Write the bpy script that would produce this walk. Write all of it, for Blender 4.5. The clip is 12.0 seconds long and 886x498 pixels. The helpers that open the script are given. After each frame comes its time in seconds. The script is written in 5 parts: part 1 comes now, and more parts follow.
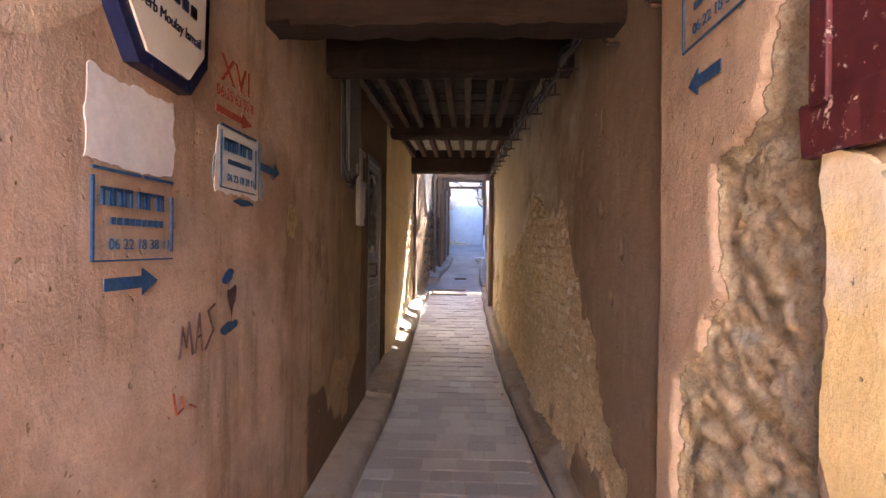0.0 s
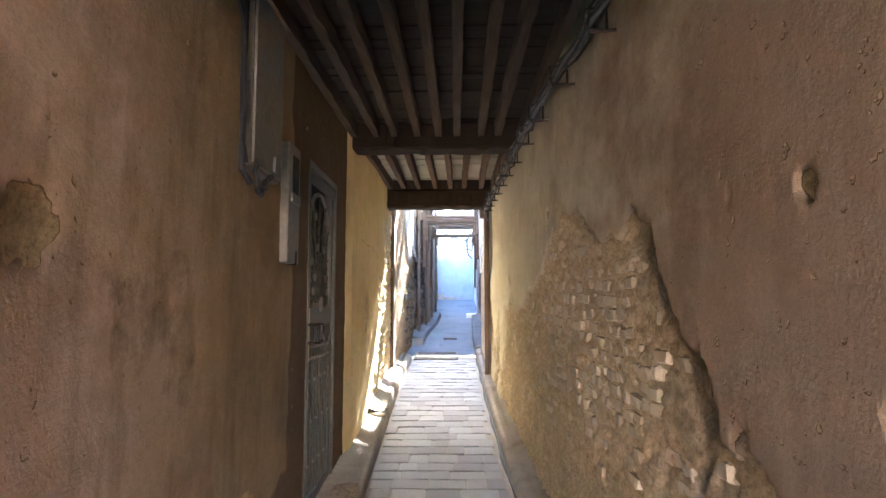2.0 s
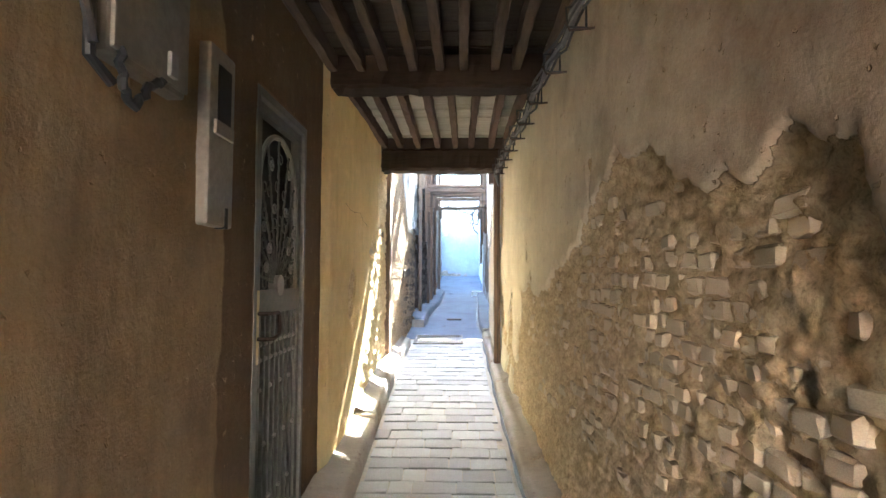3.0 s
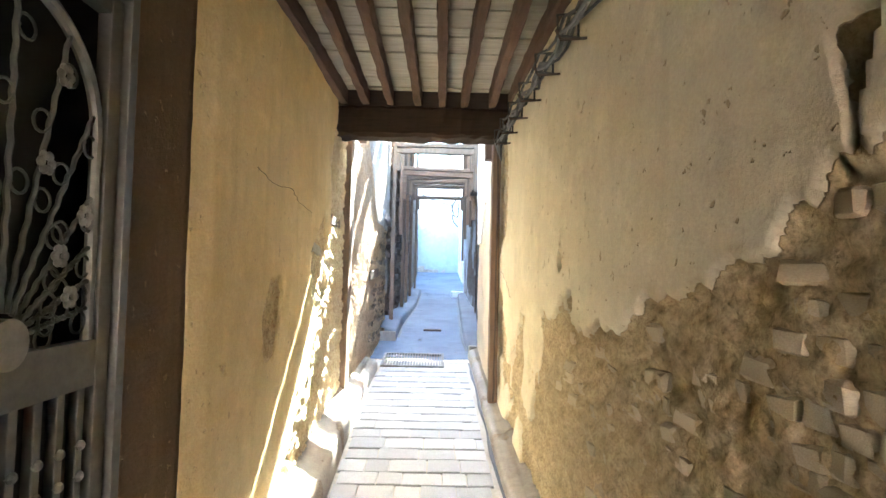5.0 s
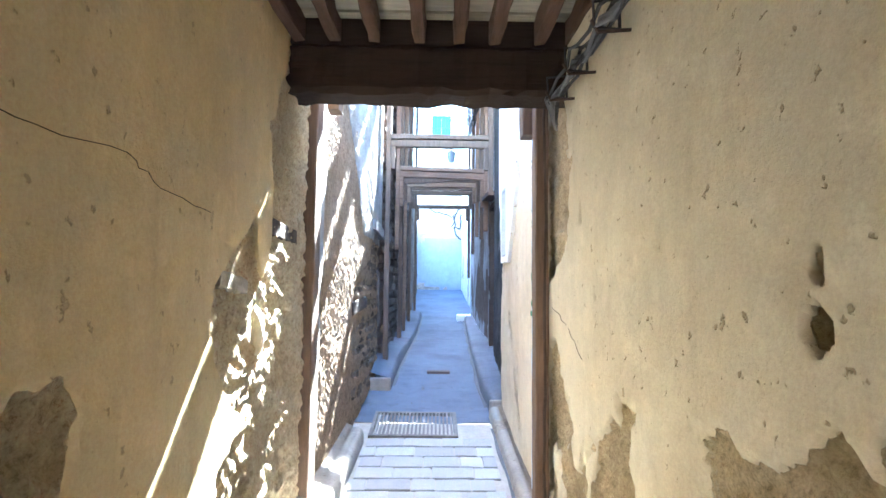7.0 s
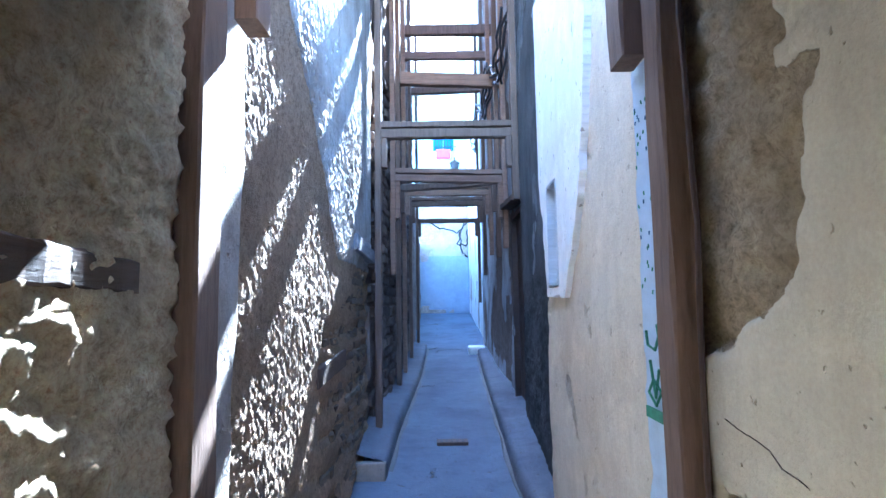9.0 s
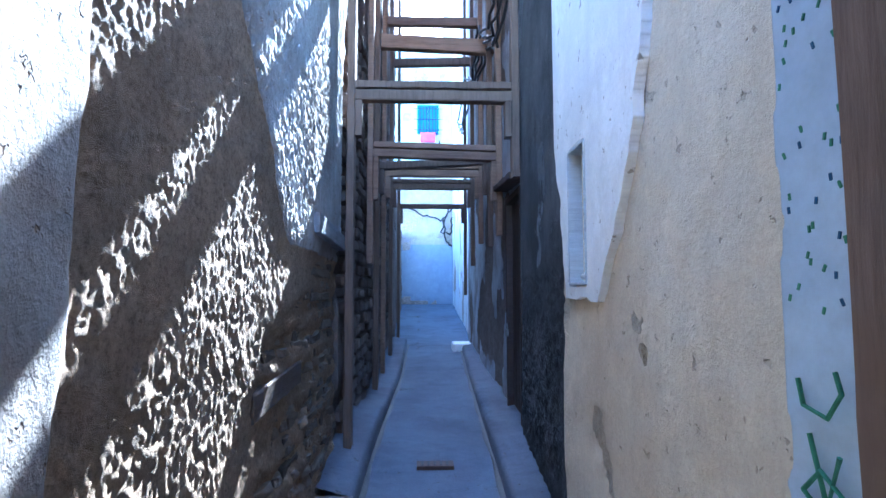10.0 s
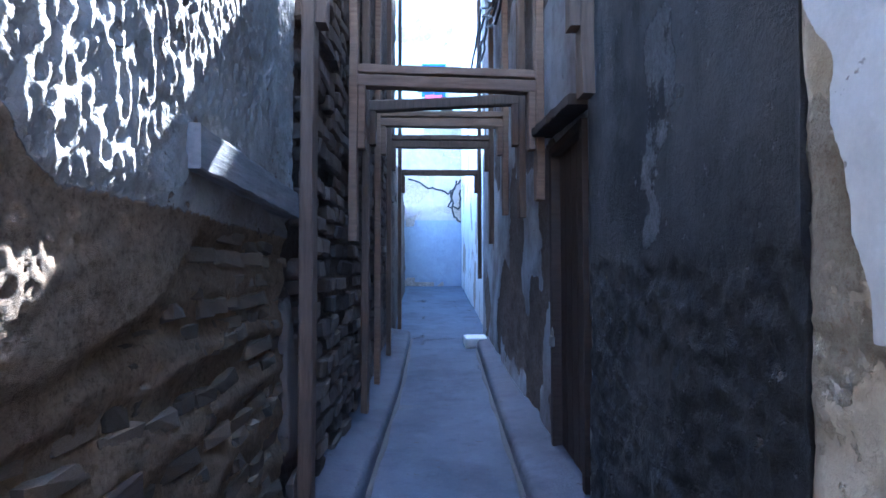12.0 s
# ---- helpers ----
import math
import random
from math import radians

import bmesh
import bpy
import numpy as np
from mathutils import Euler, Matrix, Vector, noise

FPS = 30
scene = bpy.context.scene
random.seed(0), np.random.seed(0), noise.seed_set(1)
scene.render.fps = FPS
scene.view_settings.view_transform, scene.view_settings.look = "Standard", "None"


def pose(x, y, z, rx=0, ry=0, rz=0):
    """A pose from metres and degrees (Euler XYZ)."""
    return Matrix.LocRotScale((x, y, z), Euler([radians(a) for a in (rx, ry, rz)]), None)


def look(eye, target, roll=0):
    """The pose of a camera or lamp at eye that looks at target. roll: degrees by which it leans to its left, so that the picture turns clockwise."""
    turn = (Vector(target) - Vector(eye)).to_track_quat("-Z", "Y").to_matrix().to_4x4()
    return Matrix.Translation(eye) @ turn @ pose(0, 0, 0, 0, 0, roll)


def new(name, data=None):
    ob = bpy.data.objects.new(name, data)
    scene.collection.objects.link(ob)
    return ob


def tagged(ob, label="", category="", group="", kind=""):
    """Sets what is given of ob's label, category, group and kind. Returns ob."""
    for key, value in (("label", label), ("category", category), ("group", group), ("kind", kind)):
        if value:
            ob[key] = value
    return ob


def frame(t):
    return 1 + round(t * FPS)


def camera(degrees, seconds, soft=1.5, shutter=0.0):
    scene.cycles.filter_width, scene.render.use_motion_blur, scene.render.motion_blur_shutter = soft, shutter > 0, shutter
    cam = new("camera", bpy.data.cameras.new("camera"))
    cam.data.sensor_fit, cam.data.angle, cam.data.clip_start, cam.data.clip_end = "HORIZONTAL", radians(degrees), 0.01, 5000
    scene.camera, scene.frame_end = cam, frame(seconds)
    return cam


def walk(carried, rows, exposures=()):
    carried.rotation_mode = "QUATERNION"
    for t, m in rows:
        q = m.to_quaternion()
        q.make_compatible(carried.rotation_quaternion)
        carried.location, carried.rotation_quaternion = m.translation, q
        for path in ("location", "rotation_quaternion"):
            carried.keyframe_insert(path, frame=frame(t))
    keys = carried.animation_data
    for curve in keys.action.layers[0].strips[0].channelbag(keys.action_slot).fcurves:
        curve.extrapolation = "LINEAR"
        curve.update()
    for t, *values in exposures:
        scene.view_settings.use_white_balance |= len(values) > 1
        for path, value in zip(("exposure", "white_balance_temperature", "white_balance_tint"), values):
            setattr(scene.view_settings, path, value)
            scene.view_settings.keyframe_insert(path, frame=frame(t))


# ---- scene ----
cam = camera(77.7, 12.0)
METRES, EYE, TILT, LEAN, TURN = 9.6, 1.5, 0.0, 0.0, 2.6
ROWS = [
    (0.0, 0.0, 0.0, 0.0, 0.0, -0.17, -0.6),
    (0.5, 0.0002, 0.0378, -0.0033, -0.17, 1.2, -0.38),
    (1.0, 0.0069, 0.0823, -0.0042, 0.38, 3.06, -0.2),
    (1.5, 0.007, 0.1287, -0.0051, -0.33, 5.2, -0.41),
    (2.0, 0.0057, 0.1766, -0.0037, -1.14, 5.66, 0.13),
    (2.5, 0.0105, 0.2261, -0.0016, -0.72, 3.41, 0.31),
    (3.0, 0.0094, 0.2736, -0.0009, -0.67, 3.15, -0.18),
    (5.0, 0.0088, 0.4413, 0.0121, -3.24, 2.44, -1.29),
    (5.5, 0.0099, 0.4827, 0.0142, -2.85, 2.62, -0.19),
    (6.0, 0.0109, 0.5233, 0.0201, -1.81, 3.62, -1.09),
    (6.5, 0.008, 0.5675, 0.0241, -3.01, 3.71, -1.62),
    (7.0, 0.0079, 0.6093, 0.0255, -3.37, 3.81, -0.66),
    (9.0, 0.0106, 0.7679, 0.0424, -2.93, 5.58, 0.87),
    (9.5, 0.0122, 0.8042, 0.0428, -3.65, 5.08, 0.19),
    (10.0, 0.013, 0.8423, 0.0475, -4.85, 4.43, 0.07),
    (10.5, 0.0191, 0.883, 0.0497, -2.79, 3.44, 0.77),
    (11.0, 0.022, 0.919, 0.051, -1.23, 3.51, -0.27),
    (11.5, 0.0193, 0.959, 0.0546, -3.03, 2.81, -0.95),
    (12.0, 0.0192, 0.995, 0.0549, -4.32, 2.13, 0.07),
]
# seconds, stops, kelvin, tint
EXPOSURES = [
    (0.0, 5.4, 7000, 24), (1.0, 5.6, 6300, 18), (1.5, 5.8, 6100, 13), (2.0, 6.2, 6000, 7), (2.5, 6.35, 6000, 3), (3.2, 6.45, 6000, 1), (5.0, 6.65, 6000, 0),
    (5.5, 6.65, 6000, 0), (7.0, 6.25, 5200, 3), (9.0, 5.15, 4500, 6), (9.5, 4.95, 4500, 6), (10.5, 4.5, 4550, 6), (12.0, 4.55, 4850, 10),
]
walk(cam, [(t, pose(0, 0, EYE, TILT, LEAN, TURN) @ pose(METRES * x, METRES * y, METRES * z, 90 + pitch, roll, yaw)) for t, x, y, z, yaw, pitch, roll in ROWS], EXPOSURES)

# ---- light ----
SUN_WAY = Vector((0.145, 1.0, 1.0)).normalized()      # towards the sun
world = bpy.data.worlds.new("sky")
scene.world = world
world.use_nodes = True
wn = world.node_tree.nodes
sky = wn.new("ShaderNodeTexSky")
sky.sky_type, sky.sun_disc = "NISHITA", False
sky.sun_elevation = math.asin(SUN_WAY.z)
sky.sun_rotation = math.atan2(SUN_WAY.x, SUN_WAY.y)
world.node_tree.links.new(sky.outputs[0], wn["Background"].inputs[0])
wn["Background"].inputs[1].default_value = 0.15
sun = new("sun", bpy.data.lights.new("sun", "SUN"))
sun.data.energy, sun.data.angle, sun.data.color = 5.0, radians(0.5), (1.0, 0.95, 0.86)
sun.matrix_world = look(SUN_WAY * 40, (0, 0, 0))


# ---- plan: floor height and wall lines along the walk ----
def line(y, pts):
    return np.interp(y, [p[0] for p in pts], [p[1] for p in pts])


FLOOR = [(-4, -0.06), (0, -0.05), (3, 0.0), (4.9, 0.08), (6.1, 0.2), (11.85, 0.85), (14.5, 0.96), (16.4, 1.1), (23.2, 1.62), (30, 2.1)]
LEFT = [(-4, -0.92), (1.5, -0.9), (5.95, -0.9), (6.1, -0.86), (7.2, -0.84), (8.3, -0.86), (9.0, -0.84), (9.6, -0.8), (10.7, -0.74), (11.5, -0.76), (14, -0.72), (17, -0.66), (23.2, -0.74)]
RIGHT = [(-4, 0.63), (1.88, 0.63), (1.9, 0.68), (3.0, 0.65), (3.9, 0.62), (4.6, 0.55), (6.1, 0.48), (7.5, 0.42), (8.8, 0.39), (9.3, 0.35), (10.4, 0.34), (10.5, 0.40), (11.9, 0.44), (12.0, 0.5), (14, 0.48), (17, 0.5), (17.3, 0.58), (23.2, 0.6)]


def fz(y):
    return float(line(y, FLOOR))


def xl(y):
    return float(line(y, LEFT))


def xr(y):
    return float(line(y, RIGHT))


# ---- numeric noise for relief ----
def vnoise(a, b, seed=0):
    """Value noise in the plane, -1 to 1."""
    ia, ib = np.floor(a).astype(np.int64), np.floor(b).astype(np.int64)
    fa, fb = a - ia, b - ib
    fa, fb = fa * fa * (3 - 2 * fa), fb * fb * (3 - 2 * fb)

    def h(p, q):
        n = (p * 374761393 + q * 668265263 + seed * 69069 + 12345) & 0xFFFFFFFF
        n = ((n ^ (n >> 13)) * 1274126177) & 0xFFFFFFFF
        return ((n ^ (n >> 16)) & 0xFFFF) / 32767.5 - 1
    return (h(ia, ib) * (1 - fa) + h(ia + 1, ib) * fa) * (1 - fb) + (h(ia, ib + 1) * (1 - fa) + h(ia + 1, ib + 1) * fa) * fb


def fbm(a, b, seed=0, octaves=4):
    s, k = 0, 1.0
    for o in range(octaves):
        s = s + k * vnoise(a * 2 ** o, b * 2 ** o, seed + o)
        k *= 0.5
    return s / 1.6


def smooth(v, lo, hi):
    t = np.clip((v - lo) / (hi - lo), 0, 1)
    return t * t * (3 - 2 * t)


# ---- materials ----
class Nodes:
    def __init__(self, name):
        self.mat = bpy.data.materials.new(name)
        self.mat.use_nodes = True
        self.nt = self.mat.node_tree
        self.bsdf = self.nt.nodes["Principled BSDF"]
        self.co = self.nt.nodes.new("ShaderNodeTexCoord").outputs["Object"]

    def put(self, socket, value):
        if isinstance(value, bpy.types.NodeSocket):
            self.nt.links.new(value, socket)
        else:
            socket.default_value = value

    def noise(self, scale, detail=4, rough=0.6, stretch=None):
        n = self.nt.nodes.new("ShaderNodeTexNoise")
        co = self.co
        if stretch:
            m = self.nt.nodes.new("ShaderNodeMapping")
            m.inputs["Scale"].default_value = stretch
            self.nt.links.new(co, m.inputs[0])
            co = m.outputs[0]
        self.nt.links.new(co, n.inputs["Vector"])
        n.inputs["Scale"].default_value, n.inputs["Detail"].default_value, n.inputs["Roughness"].default_value = scale, detail, rough
        return n.outputs["Fac"]

    def ramp(self, fac, stops):
        r = self.nt.nodes.new("ShaderNodeValToRGB")
        e = r.color_ramp.elements
        while len(e) < len(stops):
            e.new(0.5)
        for el, (p, c) in zip(e, stops):
            el.position = p
            el.color = (*c, 1) if len(c) == 3 else c
        self.put(r.inputs[0], fac)
        return r.outputs[0]

    def step(self, fac, lo, hi):
        return self.ramp(fac, [(lo, (0, 0, 0)), (hi, (1, 1, 1))])

    def mix(self, fac, a, b, how="MIX"):
        m = self.nt.nodes.new("ShaderNodeMixRGB")
        m.blend_type = how
        for s, v in zip(m.inputs, (fac, a, b)):
            self.put(s, (*v, 1) if isinstance(v, tuple) and len(v) == 3 else v)
        return m.outputs[0]

    def math(self, op, a, b):
        m = self.nt.nodes.new("ShaderNodeMath")
        m.operation = op
        self.put(m.inputs[0], a), self.put(m.inputs[1], b)
        return m.outputs[0]

    def attr(self, name):
        a = self.nt.nodes.new("ShaderNodeAttribute")
        a.attribute_name = name
        return a.outputs["Fac"]

    def random(self):
        return self.nt.nodes.new("ShaderNodeObjectInfo").outputs["Random"]

    def island(self):
        return self.nt.nodes.new("ShaderNodeNewGeometry").outputs["Random Per Island"]

    def finish(self, color, rough=0.9, height=None, depth=0.01, metal=0.0, spec=0.3):
        self.put(self.bsdf.inputs["Base Color"], (*color, 1) if isinstance(color, tuple) else color)
        self.put(self.bsdf.inputs["Roughness"], rough)
        self.bsdf.inputs["Metallic"].default_value = metal
        self.bsdf.inputs["Specular IOR Level"].default_value = spec
        if height is not None:
            b = self.nt.nodes.new("ShaderNodeBump")
            b.inputs["Distance"].default_value = depth
            b.inputs["Strength"].default_value = 0.8
            self.put(b.inputs["Height"], height)
            self.nt.links.new(b.outputs[0], self.bsdf.inputs["Normal"])
        return self.mat


def tone(c, k):
    return tuple(min(0.95, v * k) for v in c)


def wall_material(name, plaster, stain, bare, stain_lo=0.45, stain_hi=0.7, streak=0.5, grain=0.009, near_tone=None, damp=None):
    """Old lime plaster with stains, over bare earth and rubble where the attribute 'bare' says so."""
    n = Nodes(name)
    big, mid, fine = n.noise(1.3, 5, 0.65), n.noise(7, 6, 0.7), n.noise(90, 5, 0.7)
    run = n.noise(5, 4, 0.6, (1, 1.6, 0.25))
    if near_tone:
        # plaster of another colour, met along an uneven edge; daylight and shade worked in
        where, width, near_plaster, near_stain = near_tone
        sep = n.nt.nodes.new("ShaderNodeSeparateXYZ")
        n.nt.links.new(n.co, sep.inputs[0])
        fade = n.math("ADD", n.math("DIVIDE", n.math("SUBTRACT", sep.outputs[1], where), width), n.math("MULTIPLY", n.math("SUBTRACT", n.noise(1.9, 6, 0.65), 0.5), 2.2))
        beyond = n.step(fade, 0.0, 1.0)
        col = n.mix(n.step(big, stain_lo, stain_hi), n.mix(beyond, near_plaster, plaster), n.mix(beyond, near_stain, stain))
    else:
        col = n.mix(n.step(big, stain_lo, stain_hi), plaster, stain)
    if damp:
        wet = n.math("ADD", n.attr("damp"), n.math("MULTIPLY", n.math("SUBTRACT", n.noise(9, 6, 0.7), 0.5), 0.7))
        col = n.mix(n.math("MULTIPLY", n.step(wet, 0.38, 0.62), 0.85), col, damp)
    col = n.mix(n.math("MULTIPLY", n.step(run, 0.52, 0.75), streak), col, tone(stain, 0.75))
    col = n.mix(n.math("MULTIPLY", n.step(mid, 0.48, 0.7), 0.45), col, n.mix(1.0, col, (1.3, 1.28, 1.24, 1), "MULTIPLY"))
    col = n.mix(0.35, col, n.ramp(fine, [(0.2, (0.3, 0.3, 0.3)), (0.8, (0.8, 0.8, 0.8))]), "OVERLAY")
    worn = n.step(n.noise(2.3, 9, 0.72), 0.55, 0.6)
    col = n.mix(n.math("MULTIPLY", worn, 0.4), col, n.mix(0.5, col, n.mix(1.0, col, (1.35, 1.4, 1.5, 1), "MULTIPLY")))
    spots = n.step(n.noise(22, 3, 0.6), 0.66, 0.7)
    col = n.mix(n.math("MULTIPLY", spots, 0.7), col, tone(bare, 0.7))
    earth = n.ramp(n.noise(16, 8, 0.75), [(0.25, tone(bare, 0.55)), (0.5, bare), (0.78, tone(bare, 1.45))])
    earth = n.mix(0.75, earth, n.ramp(n.noise(62, 6, 0.8), [(0.3, (0.12, 0.12, 0.12)), (0.48, (0.58, 0.58, 0.58)), (0.72, (0.9, 0.9, 0.9))]), "OVERLAY")
    earth = n.mix(n.step(n.noise(3, 3, 0.5), 0.4, 0.7), earth, n.mix(0.5, earth, tone(bare, 0.7)))
    lost = n.step(n.math("ADD", n.attr("bare"), n.math("MULTIPLY", n.math("SUBTRACT", n.noise(45, 5, 0.7), 0.5), 0.5)), 0.46, 0.54)
    col = n.mix(lost, col, earth)
    trowel = n.noise(24, 5, 0.6, (1, 1, 0.6))
    h = n.math("ADD", n.math("MULTIPLY", fine, 0.3), n.math("ADD", n.math("MULTIPLY", mid, 0.9), n.math("MULTIPLY", trowel, 0.35)))
    h = n.math("SUBTRACT", h, n.math("MULTIPLY", spots, 0.8))
    h = n.math("ADD", h, n.math("MULTIPLY", lost, n.math("ADD", n.math("MULTIPLY", n.noise(38, 8, 0.8), 3.2), n.math("MULTIPLY", n.noise(105, 5, 0.7), 1.4))))
    return n.finish(col, 0.92, h, grain, spec=0.15)


def wood_material(name, base, along="y", dark=0.45, rough=0.8):
    n = Nodes(name)
    st = {"x": (1.2, 14, 14), "y": (14, 1.2, 14), "z": (14, 14, 1.2)}[along]
    grain = n.noise(3.0, 8, 0.7, st)
    wear = n.noise(4, 5, 0.65)
    col = n.ramp(grain, [(0.28, tone(base, dark)), (0.5, base), (0.75, tone(base, 1.35))])
    col = n.mix(n.step(wear, 0.42, 0.75), col, n.mix(0.55, col, tone(base, 0.5)))
    col = n.mix(0.25, col, n.ramp(n.random(), [(0, tone(base, 0.6)), (1, tone(base, 1.3))]))
    return n.finish(col, rough, n.math("ADD", grain, n.math("MULTIPLY", wear, 0.4)), 0.006, spec=0.25)


def plain_material(name, base, rough=0.6, metal=0.0, vary=0.25, scale=30, depth=0.001):
    n = Nodes(name)
    a, b = n.noise(scale, 5, 0.65), n.noise(scale / 8, 4, 0.6)
    col = n.ramp(a, [(0.25, tone(base, 1 - vary)), (0.75, tone(base, 1 + vary))])
    col = n.mix(n.step(b, 0.45, 0.75), col, n.mix(0.5, col, tone(base, 0.65)))
    return n.finish(col, rough, a, depth, metal)


def piece_material(name, base, vary=0.35, rough=0.9, island=False, depth=0.006):
    n = Nodes(name)
    r = n.island() if island else n.random()
    a = n.noise(22, 7, 0.75)
    col = n.ramp(r, [(0, tone(base, 1 - vary)), (0.5, base), (1, tone(base, 1 + vary))])
    col = n.mix(0.6, col, n.ramp(a, [(0.25, (0.25, 0.25, 0.25)), (0.75, (0.78, 0.78, 0.78))]), "OVERLAY")
    return n.finish(col, rough, a, depth, spec=0.2)


EARTH = (0.36, 0.25, 0.14)
# its near tone is paler, partly for daylight at the passage mouth
M_L1 = wall_material("tan_plaster", (0.30, 0.215, 0.125), (0.21, 0.145, 0.085), EARTH, 0.44, 0.6, 0.7, near_tone=(2.6, 1.1, (0.47, 0.34, 0.25), (0.33, 0.22, 0.15)), damp=(0.10, 0.065, 0.04), grain=0.014)
M_L2 = wall_material("ochre_plaster", (0.66, 0.52, 0.30), (0.55, 0.42, 0.23), (0.62, 0.48, 0.31), 0.45, 0.75, 0.35, 0.012)
M_L3 = wall_material("earth_render", (0.36, 0.34, 0.32), (0.20, 0.17, 0.145), (0.34, 0.24, 0.155), 0.4, 0.65, grain=0.03)
M_L4 = wall_material("dark_rubble", (0.16, 0.13, 0.11), (0.11, 0.09, 0.075), (0.13, 0.10, 0.08), grain=0.02)
M_R0 = wall_material("pink_plaster", (0.50, 0.375, 0.26), (0.36, 0.26, 0.18), (0.68, 0.53, 0.34), 0.45, 0.7, grain=0.016)
# its near tone is darker, mostly the passage's shade put into the colour
M_R1 = wall_material("beige_plaster", (0.62, 0.55, 0.41), (0.52, 0.44, 0.31), (0.52, 0.41, 0.26), 0.5, 0.8, 0.3, near_tone=(3.3, 2.2, (0.22, 0.165, 0.115), (0.165, 0.108, 0.068)))
M_R2 = wall_material("sand_plaster", (0.62, 0.54, 0.41), (0.52, 0.43, 0.31), (0.60, 0.50, 0.37), 0.45, 0.7, 0.3, 0.016)
M_GREY = wall_material("grey_cement", (0.085, 0.087, 0.09), (0.042, 0.044, 0.047), (0.21, 0.215, 0.225), 0.42, 0.58, 0.6, grain=0.035)
M_R4 = wall_material("blue_grey_plaster", (0.42, 0.44, 0.47), (0.22, 0.20, 0.19), (0.17, 0.14, 0.12), 0.4, 0.6)
M_WHITE = wall_material("white_plaster", (0.72, 0.72, 0.70), (0.58, 0.57, 0.54), (0.4, 0.34, 0.27), 0.5, 0.8, 0.25, 0.003)
M_END = wall_material("limewash_blue", (0.30, 0.33, 0.385), (0.24, 0.27, 0.315), (0.36, 0.30, 0.25), 0.5, 0.8, 0.3)
M_ENDTOP = wall_material("limewash_pale", (0.42, 0.36, 0.34), (0.30, 0.27, 0.27), (0.42, 0.35, 0.28), 0.5, 0.8, 0.4)
M_HOUSE = wall_material("pale_green_wash", (0.55, 0.68, 0.62), (0.45, 0.56, 0.54), (0.4, 0.36, 0.3), 0.5, 0.8, 0.4)
M_KERB = wall_material("kerb_cement", (0.28, 0.25, 0.215), (0.20, 0.17, 0.14), (0.25, 0.2, 0.15))
# far ledges follow the floor: darker cement with the sky's blue mixed in
M_LEDGE = wall_material("sky_tinted_ledge", (0.115, 0.12, 0.14), (0.075, 0.078, 0.09), (0.14, 0.12, 0.1))
# cement tinted blue; the open sky's light is put into the base colour
M_FLOOR = wall_material("sky_tinted_floor", (0.105, 0.12, 0.15), (0.07, 0.08, 0.10), (0.13, 0.12, 0.11))
M_JOINT = plain_material("mortar_joint", (0.36, 0.32, 0.27), 0.95, scale=40, depth=0.004)
M_DARKWOOD = wood_material("dark_beam_wood", (0.032, 0.02, 0.013), "x", 0.35, 0.9)
M_JOIST = wood_material("joist_wood", (0.10, 0.06, 0.042), "y")
M_OLDWOOD = wood_material("old_joist_wood", (0.10, 0.07, 0.05), "y")
M_BOARD = wood_material("pale_board", (0.46, 0.42, 0.35), "x", 0.6)
# one even near-black board tone, also used above the last beam
M_DARKBOARD = wood_material("dark_board", (0.045, 0.032, 0.024), "x", 0.5)
M_POST = wood_material("grey_post_wood", (0.15, 0.10, 0.07), "z")
M_STRUT = wood_material("strut_wood", (0.24, 0.15, 0.10), "x")
M_GREYWOOD = wood_material("weathered_plank", (0.26, 0.25, 0.25), "y")
M_PAVER = piece_material("paver_stone", (0.30, 0.29, 0.285), 0.2, 0.5)
M_BRICK = piece_material("old_brick", (0.57, 0.485, 0.35), 0.2)
M_STONE = piece_material("dark_stone", (0.19, 0.145, 0.105), 0.4)
M_BACK = plain_material("bounce_plaster", (0.42, 0.34, 0.29), 0.9)
M_STONES = piece_material("dark_stones_far", (0.13, 0.10, 0.08), 0.4, island=True)
M_METAL = plain_material("dull_grey_paint", (0.24, 0.23, 0.21), 0.5, 0.2)
M_GRILLE = plain_material("iron_grey_paint", (0.13, 0.125, 0.115), 0.5, 0.3)
M_SHEET = plain_material("black_sheet", (0.02, 0.02, 0.02), 0.6)
M_BRASS = plain_material("worn_brass", (0.5, 0.4, 0.22), 0.35, 0.9)
M_BOX = plain_material("grey_box_plastic", (0.22, 0.20, 0.17), 0.5, 0.0)
M_CABLE = plain_material("black_cable", (0.03, 0.03, 0.033), 0.5)
M_GREYCABLE = plain_material("grey_cable", (0.17, 0.17, 0.18), 0.5)
M_IRON = plain_material("rusty_iron", (0.08, 0.055, 0.045), 0.7, 0.5)
M_BLUEPAINT = plain_material("blue_spray_paint", (0.02, 0.075, 0.17), 0.8, vary=0.5, scale=60)
M_REDPAINT = plain_material("red_spray_paint", (0.30, 0.06, 0.035), 0.8, vary=0.5, scale=60)
M_BLACKPAINT = plain_material("dark_marker", (0.07, 0.04, 0.035), 0.8, vary=0.5)
M_GREENPAINT = plain_material("green_paint", (0.06, 0.2, 0.12), 0.8, vary=0.4)
M_PATCH = plain_material("white_paint_patch", (0.62, 0.60, 0.58), 0.85, vary=0.12)
M_TILE = plain_material("cream_glaze", (0.66, 0.62, 0.53), 0.25, vary=0.06)
M_NAVY = plain_material("navy_glaze", (0.015, 0.02, 0.06), 0.2, vary=0.3)
mm = Nodes("maroon_paint")
chips = mm.step(mm.noise(28, 6, 0.75), 0.6, 0.64)
